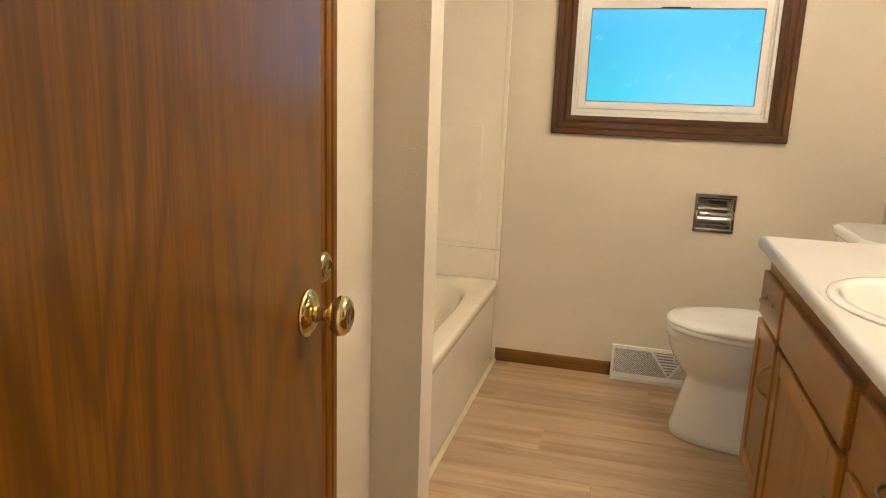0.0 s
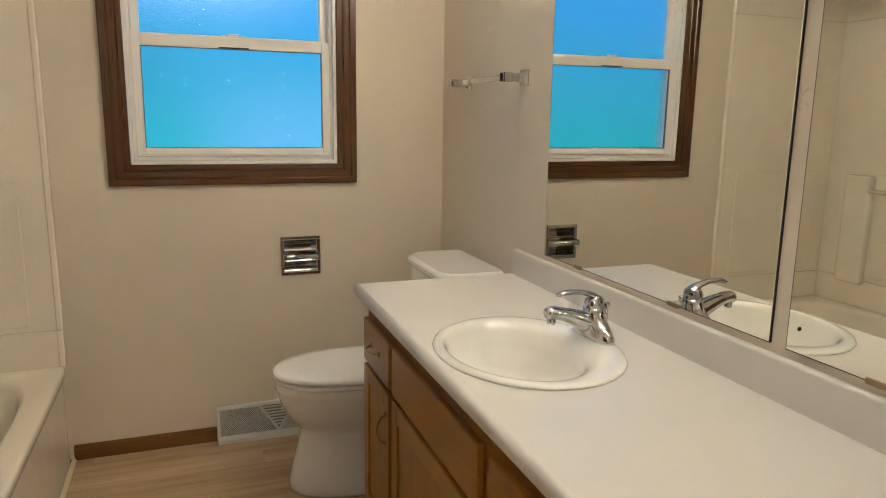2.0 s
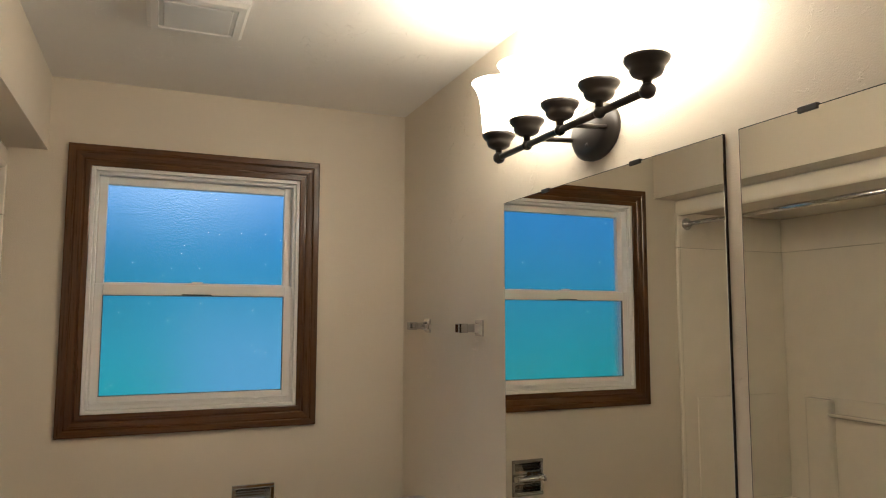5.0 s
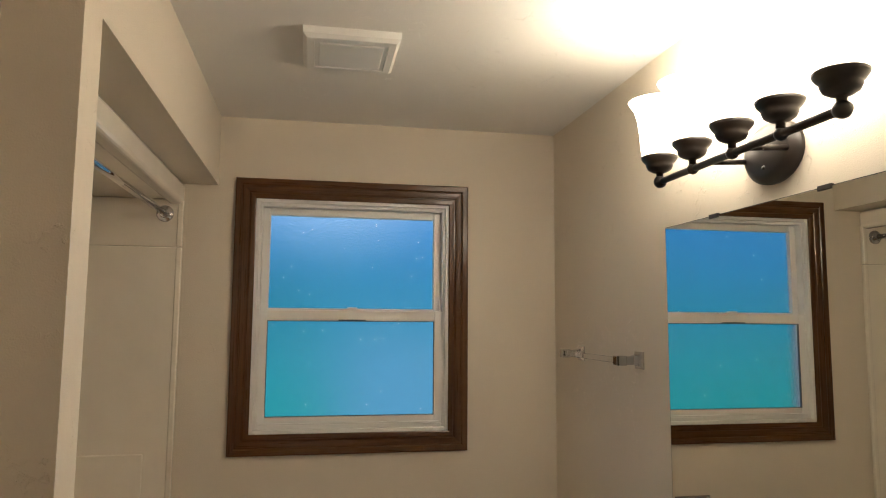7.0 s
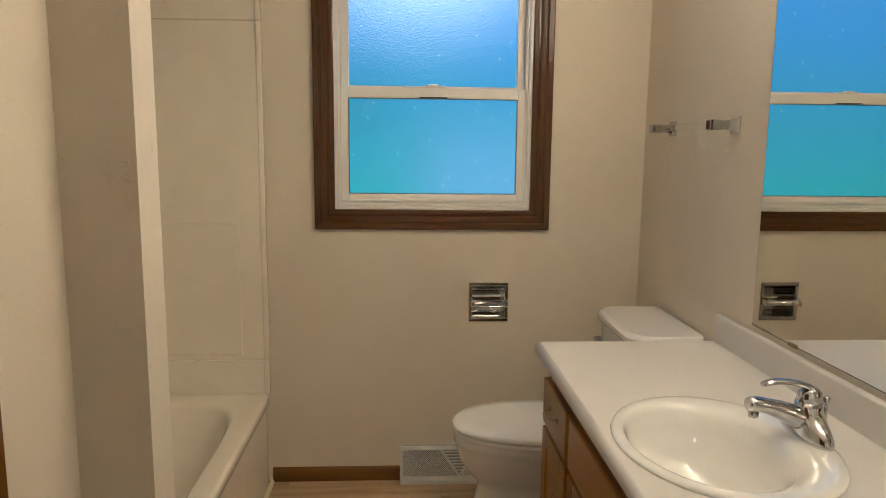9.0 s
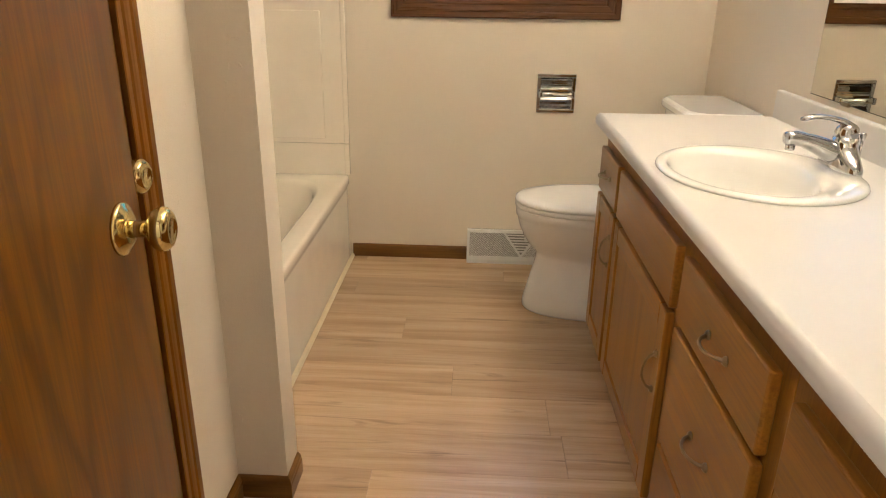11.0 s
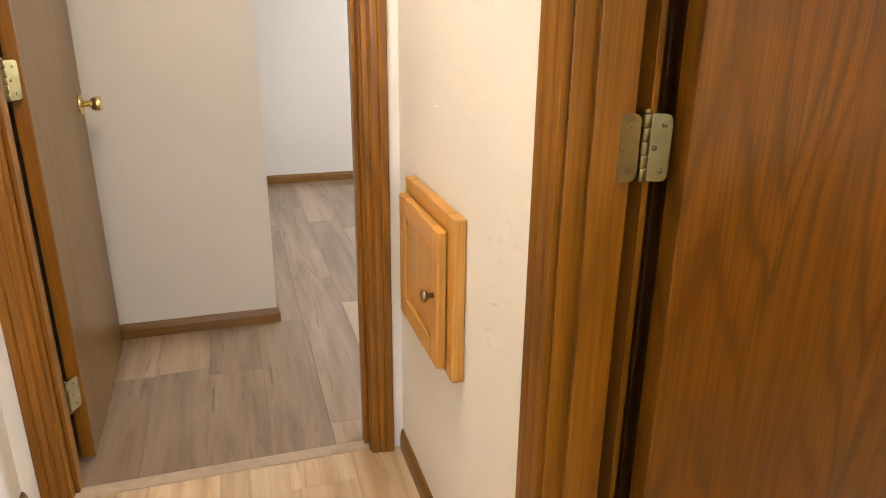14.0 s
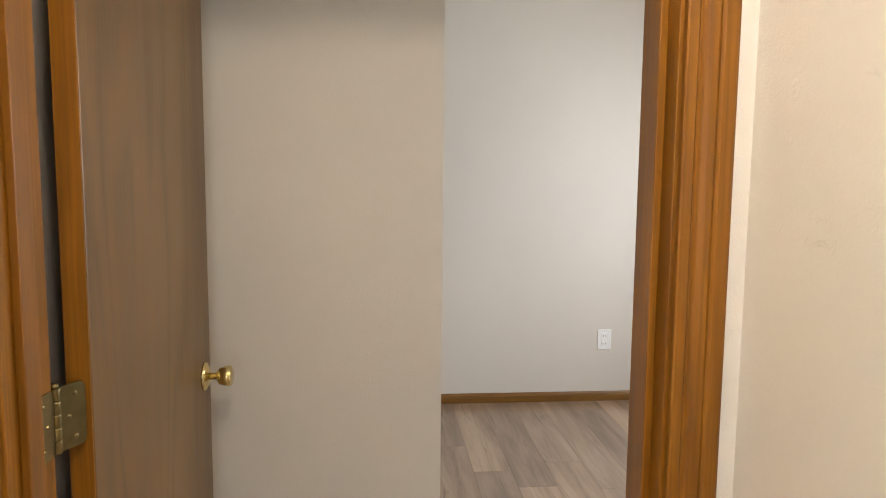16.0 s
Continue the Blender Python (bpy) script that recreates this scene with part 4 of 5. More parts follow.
def faucet():
    t = thing("faucet", "chrome single-lever faucet with a lift rod on the sink rim", "faucet")
    fx, fy, fz = 0.849, 1.633, CZ + 0.0088
    n = 40

    def ring(a, b, z, dx=0.0):
        return [(fx + dx + a * math.cos(2 * math.pi * k / n), fy + b * math.copysign(abs(math.sin(2 * math.pi * k / n)) ** 0.8, math.sin(2 * math.pi * k / n)), fz + z) for k in range(n)]

    bm = loft([ring(0.028, 0.080, 0), ring(0.029, 0.081, 0.006), ring(0.028, 0.079, 0.014), ring(0.026, 0.071, 0.024), ring(0.026, 0.054, 0.035), ring(0.026, 0.036, 0.046), ring(0.0255, 0.028, 0.058), ring(0.0245, 0.026, 0.072)], cap_start=True, cap_end=True)
    part("base", bm, CHROME, t, smooth=True)
    spout = curve_points([(fx + 0.004, fy, fz + 0.028), (fx - 0.035, fy, fz + 0.044), (fx - 0.072, fy, fz + 0.058), (fx - 0.105, fy, fz + 0.066), (fx - 0.128, fy, fz + 0.066)], 18)
    sp = part("spout", tube(spout, [0.031 - 0.0125 * min(1, k / 11) for k in range(17)] + [0.0175, 0.0145], 20, squash=0.85), CHROME, t, smooth=True)
    part("aerator", lathe([(0, 0), (0.0095, 0), (0.0102, 0.002), (0.0102, 0.014), (0, 0.014)], 22, pose(fx - 0.114, fy, fz + 0.040)), CHROME, sp, smooth=True)
    part("cap", lathe([(0.0235, 0.068), (0.0245, 0.072), (0.0245, 0.084), (0.022, 0.092), (0.016, 0.099), (0.008, 0.102), (0, 0.103)], 30, pose(fx, fy, fz)), CHROME, t, smooth=True)
    lever = curve_points([(fx + 0.012, fy, fz + 0.088), (fx - 0.010, fy, fz + 0.103), (fx - 0.045, fy, fz + 0.112), (fx - 0.078, fy, fz + 0.113), (fx - 0.102, fy, fz + 0.107)], 16)
    part("lever", tube(lever, [0.021, 0.0195, 0.018, 0.0165, 0.015, 0.0138, 0.0128, 0.012, 0.0115, 0.011, 0.011, 0.011, 0.0113, 0.0118, 0.012, 0.0105, 0.006], 16, squash=0.5), CHROME, t, smooth=True)
    part("lift_rod", tube([(fx + 0.036, fy, fz), (fx + 0.036, fy, fz + 0.070)], 0.0034, 10), CHROME, t, smooth=True)
    part("lift_rod_knob", lathe([(0, 0), (0.0042, 0), (0.0066, 0.008), (0.0076, 0.013), (0.005, 0.017), (0, 0.018)], 16, pose(fx + 0.036, fy, fz + 0.064)), CHROME, t, smooth=True)
    return t


faucet()


# ---- mirrors ----
def mirror(name, y0, y1, z0, z1, label, clips_top, clips_bottom):
    t = thing(name, label, "mirror", "wall mirrors over the vanity")
    part("glass", box(X_R - 0.0065, X_R - 0.0005, y0, y1, z0, z1, 0.0008, seg=1), MIRROR, t)
    part("edge", box(X_R - 0.0058, X_R - 0.0004, y0 - 0.0012, y1 + 0.0012, z0 - 0.0012, z1 + 0.0012), DARK, t)
    for ys, z, up in ((clips_top, z1, 1), (clips_bottom, z0, -1)):
        for y in ys:
            part("clip", box(X_R - 0.0095, X_R - 0.0002, y - 0.019, y + 0.019, z - 0.006 if up > 0 else z - 0.005, z + 0.005 if up > 0 else z + 0.006, 0.0015), BRONZE if up > 0 else PEWTER, t, "small dark mirror clip")
    return t


mirror("wall_mirror", 1.246, 2.150, 0.922, 1.862, "large frameless wall mirror held by small clips", (1.509, 1.902), (1.53, 1.95))
mirror("wall_mirror", 0.300, 1.205, 0.922, 1.862, "large frameless wall mirror held by small clips", (0.55, 1.056), (0.55, 1.02))


# ---- vanity light ----
def vanity_light():
    t = thing("vanity_light", "five-light oil-rubbed bronze bar with lit frosted shades", "wall lamp")
    bx, by, bz = 0.878, 1.640, 1.957
    plate = lathe([(0, 0.0), (0.072, 0.0), (0.072, 0.010), (0.066, 0.015), (0.060, 0.024), (0.048, 0.030), (0.0, 0.031)], 40, pose(0, 0, 0))
    plate.transform(Matrix.Diagonal((1.0, 1.35, 1.0, 1.0)))
    plate.transform(pose(X_R - 0.0005, by + 0.022, 1.970, 0, -90, 0))
    pl = part("wall_plate", plate, BRONZE, t, smooth=True)
    part("plate_screw", lathe([(0, 0.004), (0.004, 0.003), (0.0055, 0.0)], 12, pose(X_R - 0.031, by + 0.022, 1.934, 0, -90, 0)), BRONZE, pl, smooth=True)
    for dy in (-0.05, 0.09):
        part("arm", tube([(X_R - 0.02, by + dy, bz + 0.006), (bx, by + dy, bz)], 0.0065, 12), BRONZE, t, smooth=True)
    part("bar", tube([(bx, by - 0.320, bz), (bx, by + 0.320, bz)], 0.0085, 16), BRONZE, t, smooth=True)
    for k in range(5):
        y = by + (k - 2) * 0.160
        bulge = 0.0165 if k in (0, 4) else 0.0135
        part("knuckle", lathe([(0, -bulge), (bulge * 0.7, -bulge * 0.8), (bulge, -bulge * 0.2), (bulge, bulge * 0.3), (bulge * 0.6, bulge * 0.9), (0, bulge)], 20, pose(bx, y, bz, 90)), BRONZE, t, smooth=True)
        part("holder", lathe([(0, 0.010), (0.009, 0.010), (0.009, 0.022), (0.018, 0.025), (0.030, 0.032), (0.035, 0.042), (0.034, 0.046), (0.040, 0.052), (0.046, 0.060), (0.0475, 0.066), (0.045, 0.068), (0.0, 0.066)], 30, pose(bx, y, bz)), BRONZE, t, smooth=True)
        sh = part("shade", lathe([(0.040, 0.0), (0.0445, 0.004), (0.047, 0.03), (0.0495, 0.07), (0.054, 0.105), (0.0615, 0.130), (0.074, 0.150), (0.0765, 0.1525), (0.072, 0.1515), (0.059, 0.131), (0.0515, 0.105), (0.047, 0.07), (0.0445, 0.03), (0.040, 0.004)], 36), SHADE, t, "frosted white glass shade, lit", smooth=True)
        sh.matrix_parent_inverse = Matrix()
        sh.location = (bx, y, bz + 0.064)
        lamp = bpy.data.lights.new("bulb", "POINT")
        lamp.energy, lamp.color, lamp.shadow_soft_size = BULB_POWER, WARM, 0.025
        new("bulb_light", lamp).location = (bx, y, bz + 0.064 + 0.105)
    return t


vanity_light()


# ---- toilet ----
def toilet():
    t = thing("toilet", "white two-piece toilet with a closed lid", "toilet")
    cy, n = 2.638, 56

    def egg(x0, x1, w, z, p=2.3, q=2.0):
        """An outline from x0 (front) to x1 (back), w half-wide: round in front, squarer behind."""
        xm = x0 + (x1 - x0) * 0.55
        out = []
        for k in range(n):
            u = 2 * math.pi * k / n
            c, s = math.cos(u), math.sin(u)
            if c < 0:
                x = xm + (xm - x0) * -abs(c) ** (2 / q)
            else:
                x = xm + (x1 - xm) * abs(c) ** (2 / 3.2)
            out.append((x, cy + w * math.copysign(abs(s) ** (2 / p), s), z))
        return [(x, y, z * 1.065) for x, y, z in out]

    bm = loft([egg(0.252, 0.80, 0.146, 0.0), egg(0.248, 0.80, 0.150, 0.008), egg(0.250, 0.80, 0.147, 0.03), egg(0.266, 0.79, 0.132, 0.09), egg(0.284, 0.79, 0.116, 0.16), egg(0.294, 0.79, 0.108, 0.205), egg(0.290, 0.79, 0.112, 0.222), egg(0.262, 0.79, 0.134, 0.25),
               egg(0.238, 0.79, 0.155, 0.285), egg(0.222, 0.79, 0.169, 0.32), egg(0.214, 0.79, 0.176, 0.350), egg(0.213, 0.79, 0.176, 0.356), egg(0.207, 0.79, 0.181, 0.362), egg(0.207, 0.79, 0.181, 0.384), egg(0.213, 0.79, 0.176, 0.390)], cap_start=True, cap_end=True)
    part("bowl", bm, PORCELAIN, t, smooth=True)
    part("seat", loft([egg(0.207, 0.74, 0.182, 0.392), egg(0.203, 0.74, 0.186, 0.395), egg(0.203, 0.74, 0.186, 0.404), egg(0.207, 0.74, 0.182, 0.408)], cap_start=True, cap_end=True), SEAT_WHITE, t, smooth=True)
    part("lid", loft([egg(0.206, 0.74, 0.183, 0.410), egg(0.202, 0.74, 0.187, 0.413), egg(0.203, 0.74, 0.186, 0.421), egg(0.215, 0.73, 0.176, 0.4275), egg(0.26, 0.70, 0.140, 0.4315), egg(0.34, 0.62, 0.08, 0.433)], cap_start=True, cap_end=True), SEAT_WHITE, t, smooth=True)
    for s in (-1, 1):
        part("hinge_cap", box(0.715, 0.755, cy + s * 0.075 - 0.02, cy + s * 0.075 + 0.02, 0.417, 0.452, 0.008, seg=3), SEAT_WHITE, t)

    def tank_ring(x0, w, z, r=0.055):
        pts = []
        for qx, qy, a0, rr in ((X_R - 0.012, w, 0, 0.02), (x0, w, 90, r), (x0, -w, 180, r), (X_R - 0.012, -w, 270, 0.02)):
            ox = -rr if qx > 0.9 else rr
            oy = -rr if qy > 0 else rr
            pts += [(qx + ox + rr * math.cos(radians(a0 + 11.25 * k)), cy + qy + oy + rr * math.sin(radians(a0 + 11.25 * k)), z) for k in range(9)]
        return pts

    part("tank", loft([tank_ring(0.80, 0.175, 0.413), tank_ring(0.79, 0.188, 0.435), tank_ring(0.772, 0.205, 0.60), tank_ring(0.765, 0.212, 0.772)], cap_start=True, cap_end=True), PORCELAIN, t, smooth=False)
    part("tank_lid", loft([tank_ring(0.762, 0.214, 0.7735), tank_ring(0.748, 0.224, 0.776, 0.08), tank_ring(0.745, 0.226, 0.782, 0.08), tank_ring(0.745, 0.226, 0.798, 0.08), tank_ring(0.750, 0.222, 0.806, 0.08), tank_ring(0.762, 0.212, 0.810, 0.07)], cap_start=True, cap_end=True), PORCELAIN, t, smooth=False)
    lv = part("flush_lever", tube([(0.762, cy + 0.155, 0.70), (0.742, cy + 0.155, 0.70), (0.738, cy + 0.120, 0.697), (0.738, cy + 0.085, 0.694)], [0.012, 0.010, 0.006, 0.007], 14), CHROME, t, smooth=True)
    part("bolt_cap", lathe([(0.0, 0.014), (0.009, 0.012), (0.013, 0.004), (0.013, 0.0)], 16, pose(0.55, cy - 0.112, 0.001)), PORCELAIN, t, smooth=True)
    return t


toilet()


# ---- fittings on the walls ----
def paper_holder():
    t = thing("toilet_paper_holder", "recessed chrome toilet paper holder, empty roller, on the wall", "paper holder")
    x0, x1, z0, z1, y = 0.297, 0.460, 0.687, 0.850, Y_B
    for nm, b in (("flange", (x0, x1, y - 0.007, y - 0.0005, z0, z0 + 0.014)), ("flange", (x0, x1, y - 0.007, y - 0.0005, z1 - 0.014, z1)), ("flange", (x0, x0 + 0.014, y - 0.0068, y - 0.0005, z0 + 0.014, z1 - 0.014)), ("flange", (x1 - 0.014, x1, y - 0.0068, y - 0.0005, z0 + 0.014, z1 - 0.014))):
        part(nm, box(*b, 0.0025, seg=3), CHROME, t)
    n, cx = 16, (x0 + x1) / 2
    rows = []
    for k in range(n + 1):
        u = k / n
        rows.append((z0 + 0.0155 + (z1 - z0 - 0.031) * u, y - 0.003 + 0.062 * math.sin(math.pi * u) ** 0.6))
    bm = loft([[(x, d, z) for z, d in rows] + [(x, d + 0.0015, z) for z, d in reversed(rows)] for x in (x0 + 0.0155, x1 - 0.0155)], cap_start=True, cap_end=True)
    part("dished_back", bm, CHROME, t)
    for sx in (x0 + 0.0145, x1 - 0.0155):
        part("recess_cheek", box(sx, sx + 0.001, y - 0.003, y + 0.066, z0 + 0.0155, z1 - 0.0155), CHROME, t)
    for s in (-1, 1):
        part("post", box(cx + s * 0.070 - 0.006, cx + s * 0.070 + 0.006, y - 0.050, y - 0.004, 0.755, 0.783, 0.005, seg=3), CHROME, t)
    part("roller", lathe([(0, -0.064), (0.011, -0.064), (0.012, -0.060), (0.012, -0.002), (0.010, 0.0), (0.010, 0.060), (0.009, 0.064), (0, 0.064)], 24, pose(cx, y - 0.038, 0.769, 0, 90, 0)), CHROME, t, smooth=True)
    return t


paper_holder()


def towel_bar():
    t = thing("towel_bar", "square chrome posts with a clear acrylic towel bar", "towel bar")
    z = 1.470
    for y in (2.338, 2.814):
        def sq(x, h):
            return [(x, y - h, z - h), (x, y + h, z - h), (x, y + h, z + h), (x, y - h, z + h)]
        part("post", loft([sq(X_R - 0.0005, 0.0265), sq(X_R - 0.006, 0.0265), sq(X_R - 0.009, 0.022), sq(X_R - 0.013, 0.017), sq(X_R - 0.028, 0.0135), sq(X_R - 0.052, 0.0125), sq(X_R - 0.054, 0.0150), sq(X_R - 0.084, 0.0150), sq(X_R - 0.086, 0.0125)], cap_start=True, cap_end=True), CHROME, t)
    part("bar", box(X_R - 0.078, X_R - 0.060, 2.350, 2.795, z - 0.009, z + 0.009, 0.001), CLEAR, t, "clear acrylic rod").visible_shadow = False
    return t


towel_bar()


def floor_register():
    t = thing("baseboard_vent", "white sloping steel baseboard register with slanted louvres", "vent")
    x0, x1 = 0.018, 0.360
    ya, za, yb, zb = Y_B - 0.018, 0.150, Y_B - 0.058, 0.018

    def at(u, v, out=0.0):
        """u along x, v up the slope (0..1), out along the slope's normal."""
        ny, nz = -(za - zb), (ya - yb)
        k = math.hypot(ny, nz)
        return (x0 + (x1 - x0) * u, yb + (ya - yb) * v + out * ny / k, zb + (za - zb) * v + out * nz / k)

    sec = ((Y_B - 0.001, 0.0005), (yb, 0.0005), (yb, zb), (ya, za), (Y_B - 0.001, za))
    for xa, xb in ((x0, x0 + 0.004), (x1 - 0.004, x1)):
        bm = loft([[(x, y, z) for y, z in sec] for x in (xa, xb)], cap_start=True, cap_end=True)
        part("end_plate", bm, VENT_WHITE, t)
    part("back_plate", box(x0 + 0.004, x1 - 0.004, Y_B - 0.006, Y_B - 0.002, 0.001, za), GALVANISED, t)
    part("top_plate", box(x0 + 0.004, x1 - 0.004, ya, Y_B - 0.006, za - 0.003, za), VENT_WHITE, t)

    def slab(u0, u1, v0, v1, o0, o1, name, mat=VENT_WHITE):
        pts = [[at(u0, v0, o), at(u1, v0, o), at(u1, v1, o), at(u0, v1, o)] for o in (o0, o1)]
        return part(name, loft(pts, cap_start=True, cap_end=True), mat, t)

    slab(0, 1, 0, 0.13, -0.002, 0.004, "frame_rail")
    slab(0, 1, 0.90, 1.0, -0.002, 0.004, "frame_rail")
    slab(0, 0.035, 0.13, 0.90, -0.002, 0.004, "frame_stile")
    slab(0.965, 1, 0.13, 0.90, -0.002, 0.004, "frame_stile")
    part("lower_lip", box(x0 + 0.004, x1 - 0.004, yb, yb + 0.003, 0.001, zb), VENT_WHITE, t)
    # two diagonal bars part the grille into fields; fine blades fill the fields
    for (u0, u1) in ((0.50, 0.72), (0.94, 0.72)):
        w = 0.018
        pts = [[at(u0 - w, 0.90, o), at(u0 + w, 0.90, o), at(u1 + w, 0.13, o), at(u1 - w, 0.13, o)] for o in (-0.002, 0.0035)]
        part("diagonal_bar", loft(pts, cap_start=True, cap_end=True), VENT_WHITE, t)
    def bar_at(v, side):
        k = 0.22 * (0.90 - v) / 0.77
        return 0.50 + k if side < 0 else 0.94 - k

    def blade(u0, v0, u1, v1, w, across):
        du, dv = (0.0, w) if across else (w, 0.0)
        pts = [[at(u0 - du, v0 - dv, o), at(u0 + du, v0 + dv, o), at(u1 + du, v1 + dv, o), at(u1 - du, v1 - dv, o)] for o in (-0.007, 0.001)]
        part("blade", loft(pts, cap_start=True, cap_end=True), VENT_WHITE, t)

    # leaning blades in the outer fields, each cut off at the frame and at the diagonal bar
    for k in range(34):
        top = -0.26 + 0.0225 * k
        vs = [0.13 + 0.77 * j / 60 for j in range(61)]
        inside = [v for v in vs if 0.037 <= top + 0.30 * (0.90 - v) / 0.77 <= bar_at(v, -1) - 0.012]
        if len(inside) > 3:
            blade(top + 0.30 * (0.90 - inside[0]) / 0.77, inside[0], top + 0.30 * (0.90 - inside[-1]) / 0.77, inside[-1], 0.0048, False)
    for k in range(26):
        top = 0.74 + 0.0225 * k
        inside = [v for v in vs if bar_at(v, 1) + 0.012 <= top - 0.30 * (0.90 - v) / 0.77 <= 0.963]
        if len(inside) > 3:
            blade(top - 0.30 * (0.90 - inside[0]) / 0.77, inside[0], top - 0.30 * (0.90 - inside[-1]) / 0.77, inside[-1], 0.0048, False)
    for k in range(7):
        v = 0.84 - 0.09 * k
        if bar_at(v, 1) - bar_at(v, -1) > 0.05:
            blade(bar_at(v, -1), v, bar_at(v, 1), v, 0.020, True)
    part("damper_lever", box(x0 + 0.262, x0 + 0.270, ya - 0.030, ya - 0.004, za - 0.045, za - 0.020, 0.002), VENT_WHITE, t)
    return t


floor_register()


def ceiling_fan_vent():
    t = thing("exhaust_fan_cover", "white square exhaust fan grille on the ceiling", "exhaust fan")
    x0, x1, y0, y1 = -0.060, 0.215, 2.165, 2.430

    def sq(i, z):
        return [(x0 + i, y0 + i, z), (x1 - i, y0 + i, z), (x1 - i, y1 - i, z), (x0 + i, y1 - i, z)]

    part("cover", loft([sq(0.0, Z_C - 0.0005), sq(0.002, Z_C - 0.020), sq(0.012, Z_C - 0.030), sq(0.032, Z_C - 0.032), sq(0.034, Z_C - 0.027), sq(0.044, Z_C - 0.026)], cap_end=True), PLASTIC, t)
    part("centre_panel", box(x0 + 0.045, x1 - 0.045, y0 + 0.045, y1 - 0.045, Z_C - 0.033, Z_C - 0.0265, 0.003), PLASTIC, t)
    return t


ceiling_fan_vent()


# ---- hall ----
def laundry_chute():
    t = thing("laundry_chute_door", "honey oak framed laundry chute door on the hall wall", "wall cabinet")
    x0, x1, z0, z1, y = -1.088, -0.721, 0.512, 0.855, Y_H
    w, yf = 0.045, Y_H - 0.026
    part("frame_stile", box(x0, x0 + w, yf, y - 0.0005, z0, z1, 0.004, seg=3), HONEY_Z, t)
    part("frame_stile", box(x1 - w, x1, yf, y - 0.0005, z0, z1, 0.004, seg=3), HONEY_Z, t)
    part("frame_rail", box(x0 + w, x1 - w, yf + 0.0005, y - 0.0005, z0, z0 + w, 0.004, seg=3), HONEY_X, t)
    part("frame_rail", box(x0 + w, x1 - w, yf + 0.0005, y - 0.0005, z1 - w, z1, 0.004, seg=3), HONEY_X, t)
    a0, a1, b0, b1, d0, d1 = x0 + 0.024, x1 - 0.036, z0 + 0.016, z1 - 0.033, yf - 0.022, yf - 0.002
    d = part("door", box(a0 + 0.035, a1 - 0.035, d0 + 0.009, d1, b0 + 0.035, b1 - 0.035), HONEY_Z, t)
    s = 0.048
    part("stile", box(a0, a0 + s, d0, d1, b0, b1, 0.004, seg=3), HONEY_Z, d)
    part("stile", box(a1 - s, a1, d0, d1, b0, b1, 0.004, seg=3), HONEY_Z, d)
    part("rail", box(a0 + s, a1 - s, d0 + 0.0005, d1, b0, b0 + s, 0.004, seg=3), HONEY_X, d)
    part("rail", box(a0 + s, a1 - s, d0 + 0.0005, d1, b1 - s, b1, 0.004, seg=3), HONEY_X, d)
    part("panel", loft([[(a0 + s + i, yy, b0 + s + i), (a1 - s - i, yy, b0 + s + i), (a1 - s - i, yy, b1 - s - i), (a0 + s + i, yy, b1 - s - i)] for i, yy in ((0.0, d0 + 0.0085), (0.018, d0 + 0.003), (0.020, d0 + 0.003))], cap_end=True), HONEY_Z, d)
    part("knob", lathe([(0, 0), (0.006, 0), (0.0055, 0.009), (0.009, 0.013), (0.013, 0.018), (0.0125, 0.023), (0.006, 0.026), (0, 0.0265)], 22, pose(a1 - s * 0.5, d0, 0.684, 90)), PEWTER, d, smooth=True)
    for hz in (b0 + 0.03, b1 - 0.03):
        part("hinge", box(a0 - 0.006, a0 - 0.0005, d1 - 0.010, d1, hz - 0.012, hz + 0.012, 0.002), PEWTER, d)
    return t


laundry_chute()

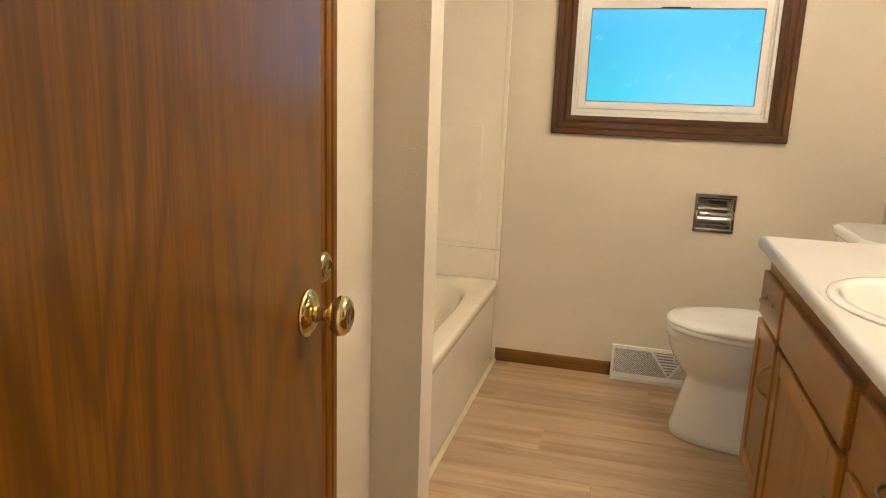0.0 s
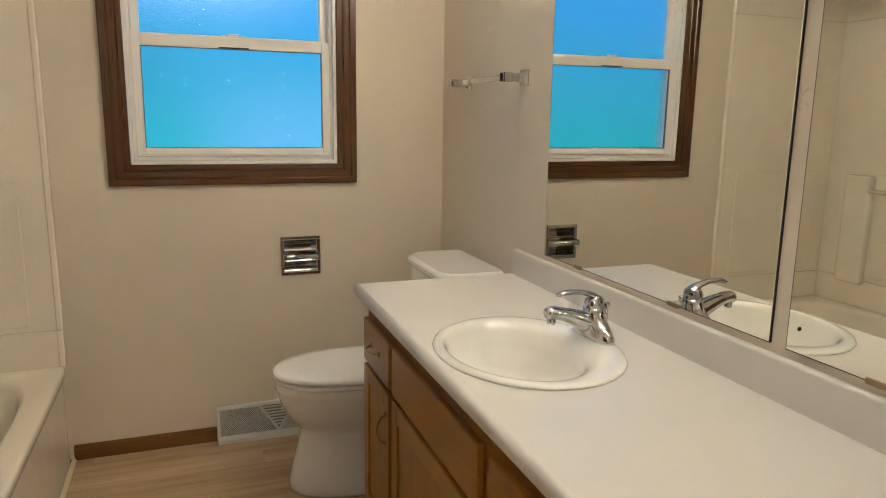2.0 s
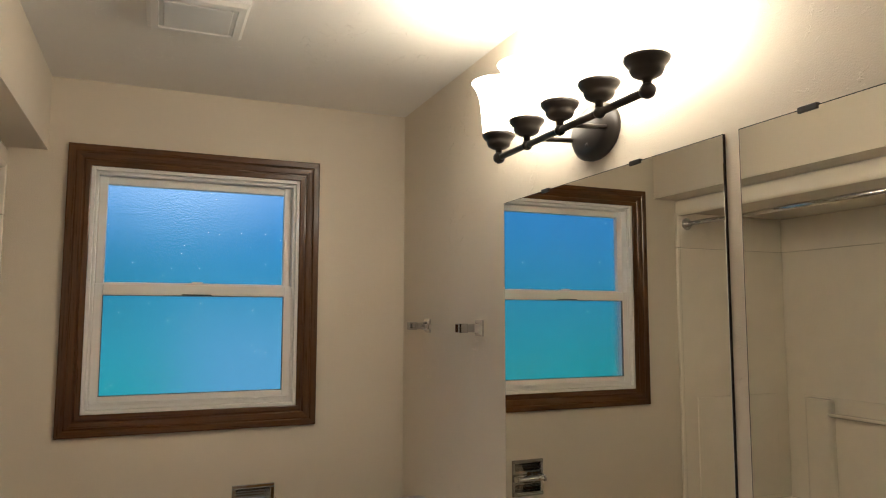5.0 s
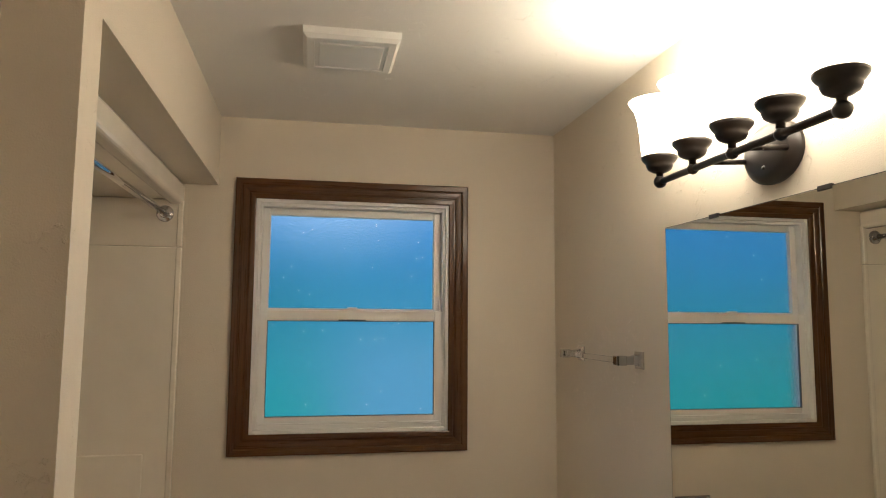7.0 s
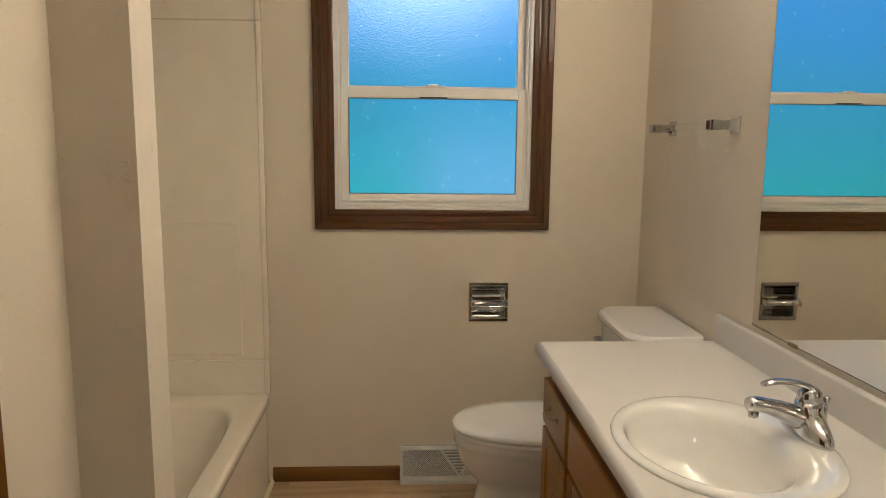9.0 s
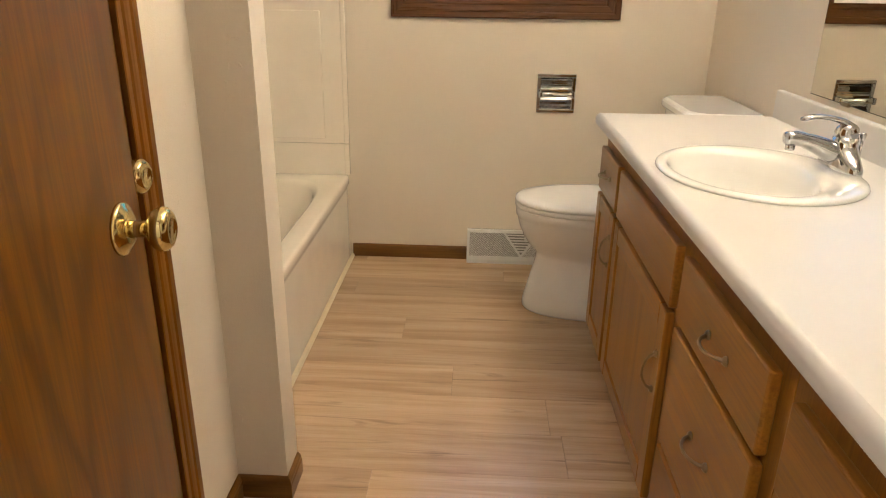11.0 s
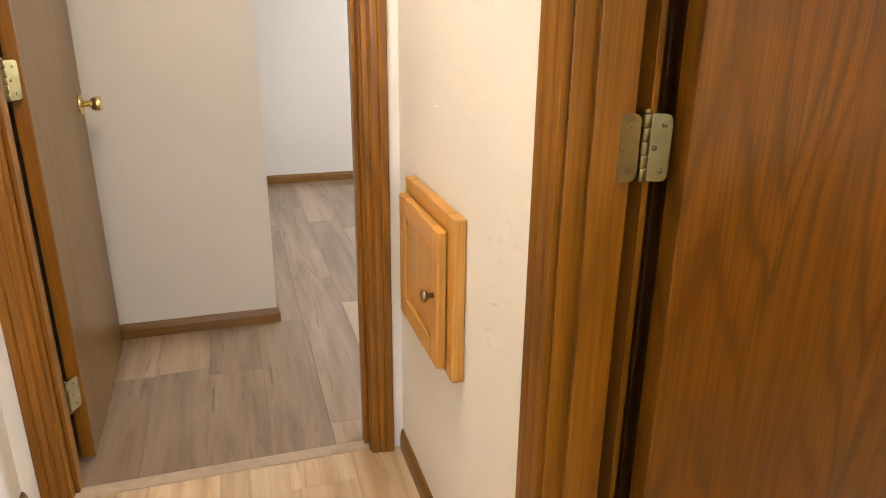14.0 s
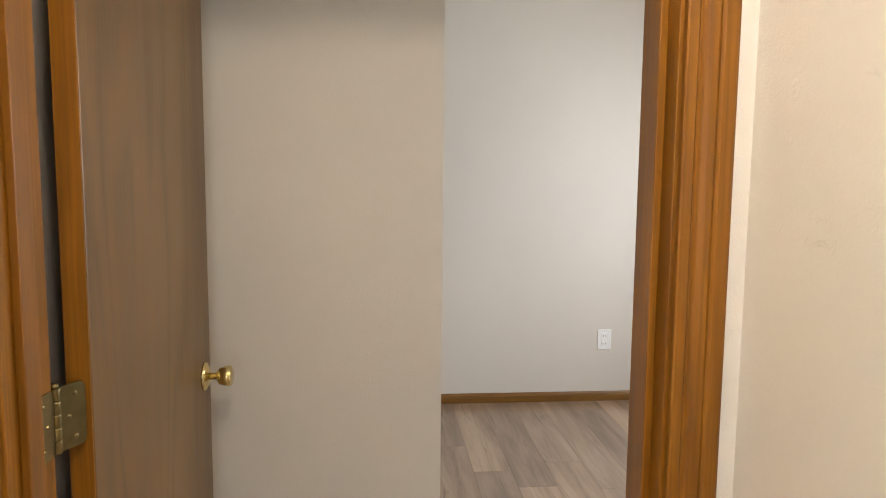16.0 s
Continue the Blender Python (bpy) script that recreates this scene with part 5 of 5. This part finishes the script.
lamp_hall = thing("ceiling_light", "small white glass ceiling light in the hall", "ceiling light")
part("pan", lathe([(0, 0), (0.13, 0), (0.135, -0.012), (0.125, -0.02), (0, -0.02)], 36, pose(-0.50, -0.28, Z_C)), PLASTIC, lamp_hall, smooth=True)
part("glass_bowl", lathe([(0.12, -0.021), (0.118, -0.04), (0.095, -0.07), (0.055, -0.088), (0, -0.095)], 36, pose(-0.50, -0.28, Z_C)), glow("hall_lamp_glass", (1.0, 0.9, 0.75), 4.0)[0], lamp_hall, smooth=True)
_hl = bpy.data.lights.new("hall_bulb", "POINT")
_hl.energy, _hl.color, _hl.shadow_soft_size = HALL_POWER, (1.0, 0.90, 0.76), 0.05
new("hall_bulb_light", _hl).location = (-0.50, -0.28, 2.26)

# ---- bedroom ----
outlet = thing("wall_outlet", "white duplex outlet with its cover plate on the bedroom wall", "outlet")
part("cover_plate", box(-4.5495, -4.544, 1.010, 1.096, 0.325, 0.453, 0.003, seg=3), PLASTIC, outlet)
for _z in (0.364, 0.414):
    rc = part("receptacle", box(-4.545, -4.5425, 1.034, 1.072, _z - 0.017, _z + 0.017, 0.003, seg=3), PLASTIC, outlet)
    for _dy in (-0.008, 0.008):
        part("slot", box(-4.5430, -4.5422, 1.053 + _dy - 0.0014, 1.053 + _dy + 0.0014, _z - 0.006, _z + 0.006), DARK, rc)


# ---- floor planks ----
def planks(rects, mat, first, width=0.181, length=1.22, seed=3):
    """Plank rows along x. A joint stands 0.8 mm open; a plank cut at a rectangle's side ends flush there."""
    rnd = random.Random(seed)
    offs = {}
    shared = {}
    for x0, x1, y0, y1 in rects:
        for r in range(int(math.floor((y0 - first) / width)), int(math.ceil((y1 - first) / width))):
            if r not in offs:
                offs[r] = rnd.random() * length
            ya, yb = first + r * width, first + (r + 1) * width
            ca, cb = max(ya + 0.0004, y0), min(yb - 0.0004, y1)
            if cb - ca < 0.004:
                continue
            k = math.floor((x0 - offs[r]) / length)
            while offs[r] + k * length < x1:
                xa, xb = offs[r] + k * length, offs[r] + (k + 1) * length
                da, db = max(xa + 0.0004, x0), min(xb - 0.0004, x1)
                k += 1
                if db - da < 0.01:
                    continue
                key = (round(db - da, 4), round(cb - ca, 4))
                if key not in shared:
                    shared[key] = part("plank", box(0, key[0], 0, key[1], -0.006, 0.0), mat, floor)
                    ob = shared[key]
                else:
                    ob = new("plank", shared[key].data)
                    ob.parent = floor
                ob.location = (da, ca, 0.0)


planks([(X_L, X_R, Y_D, Y_B), (X_B0 - 0.035, 2.45, Y_S, Y_D)], PLANK, 0.137)
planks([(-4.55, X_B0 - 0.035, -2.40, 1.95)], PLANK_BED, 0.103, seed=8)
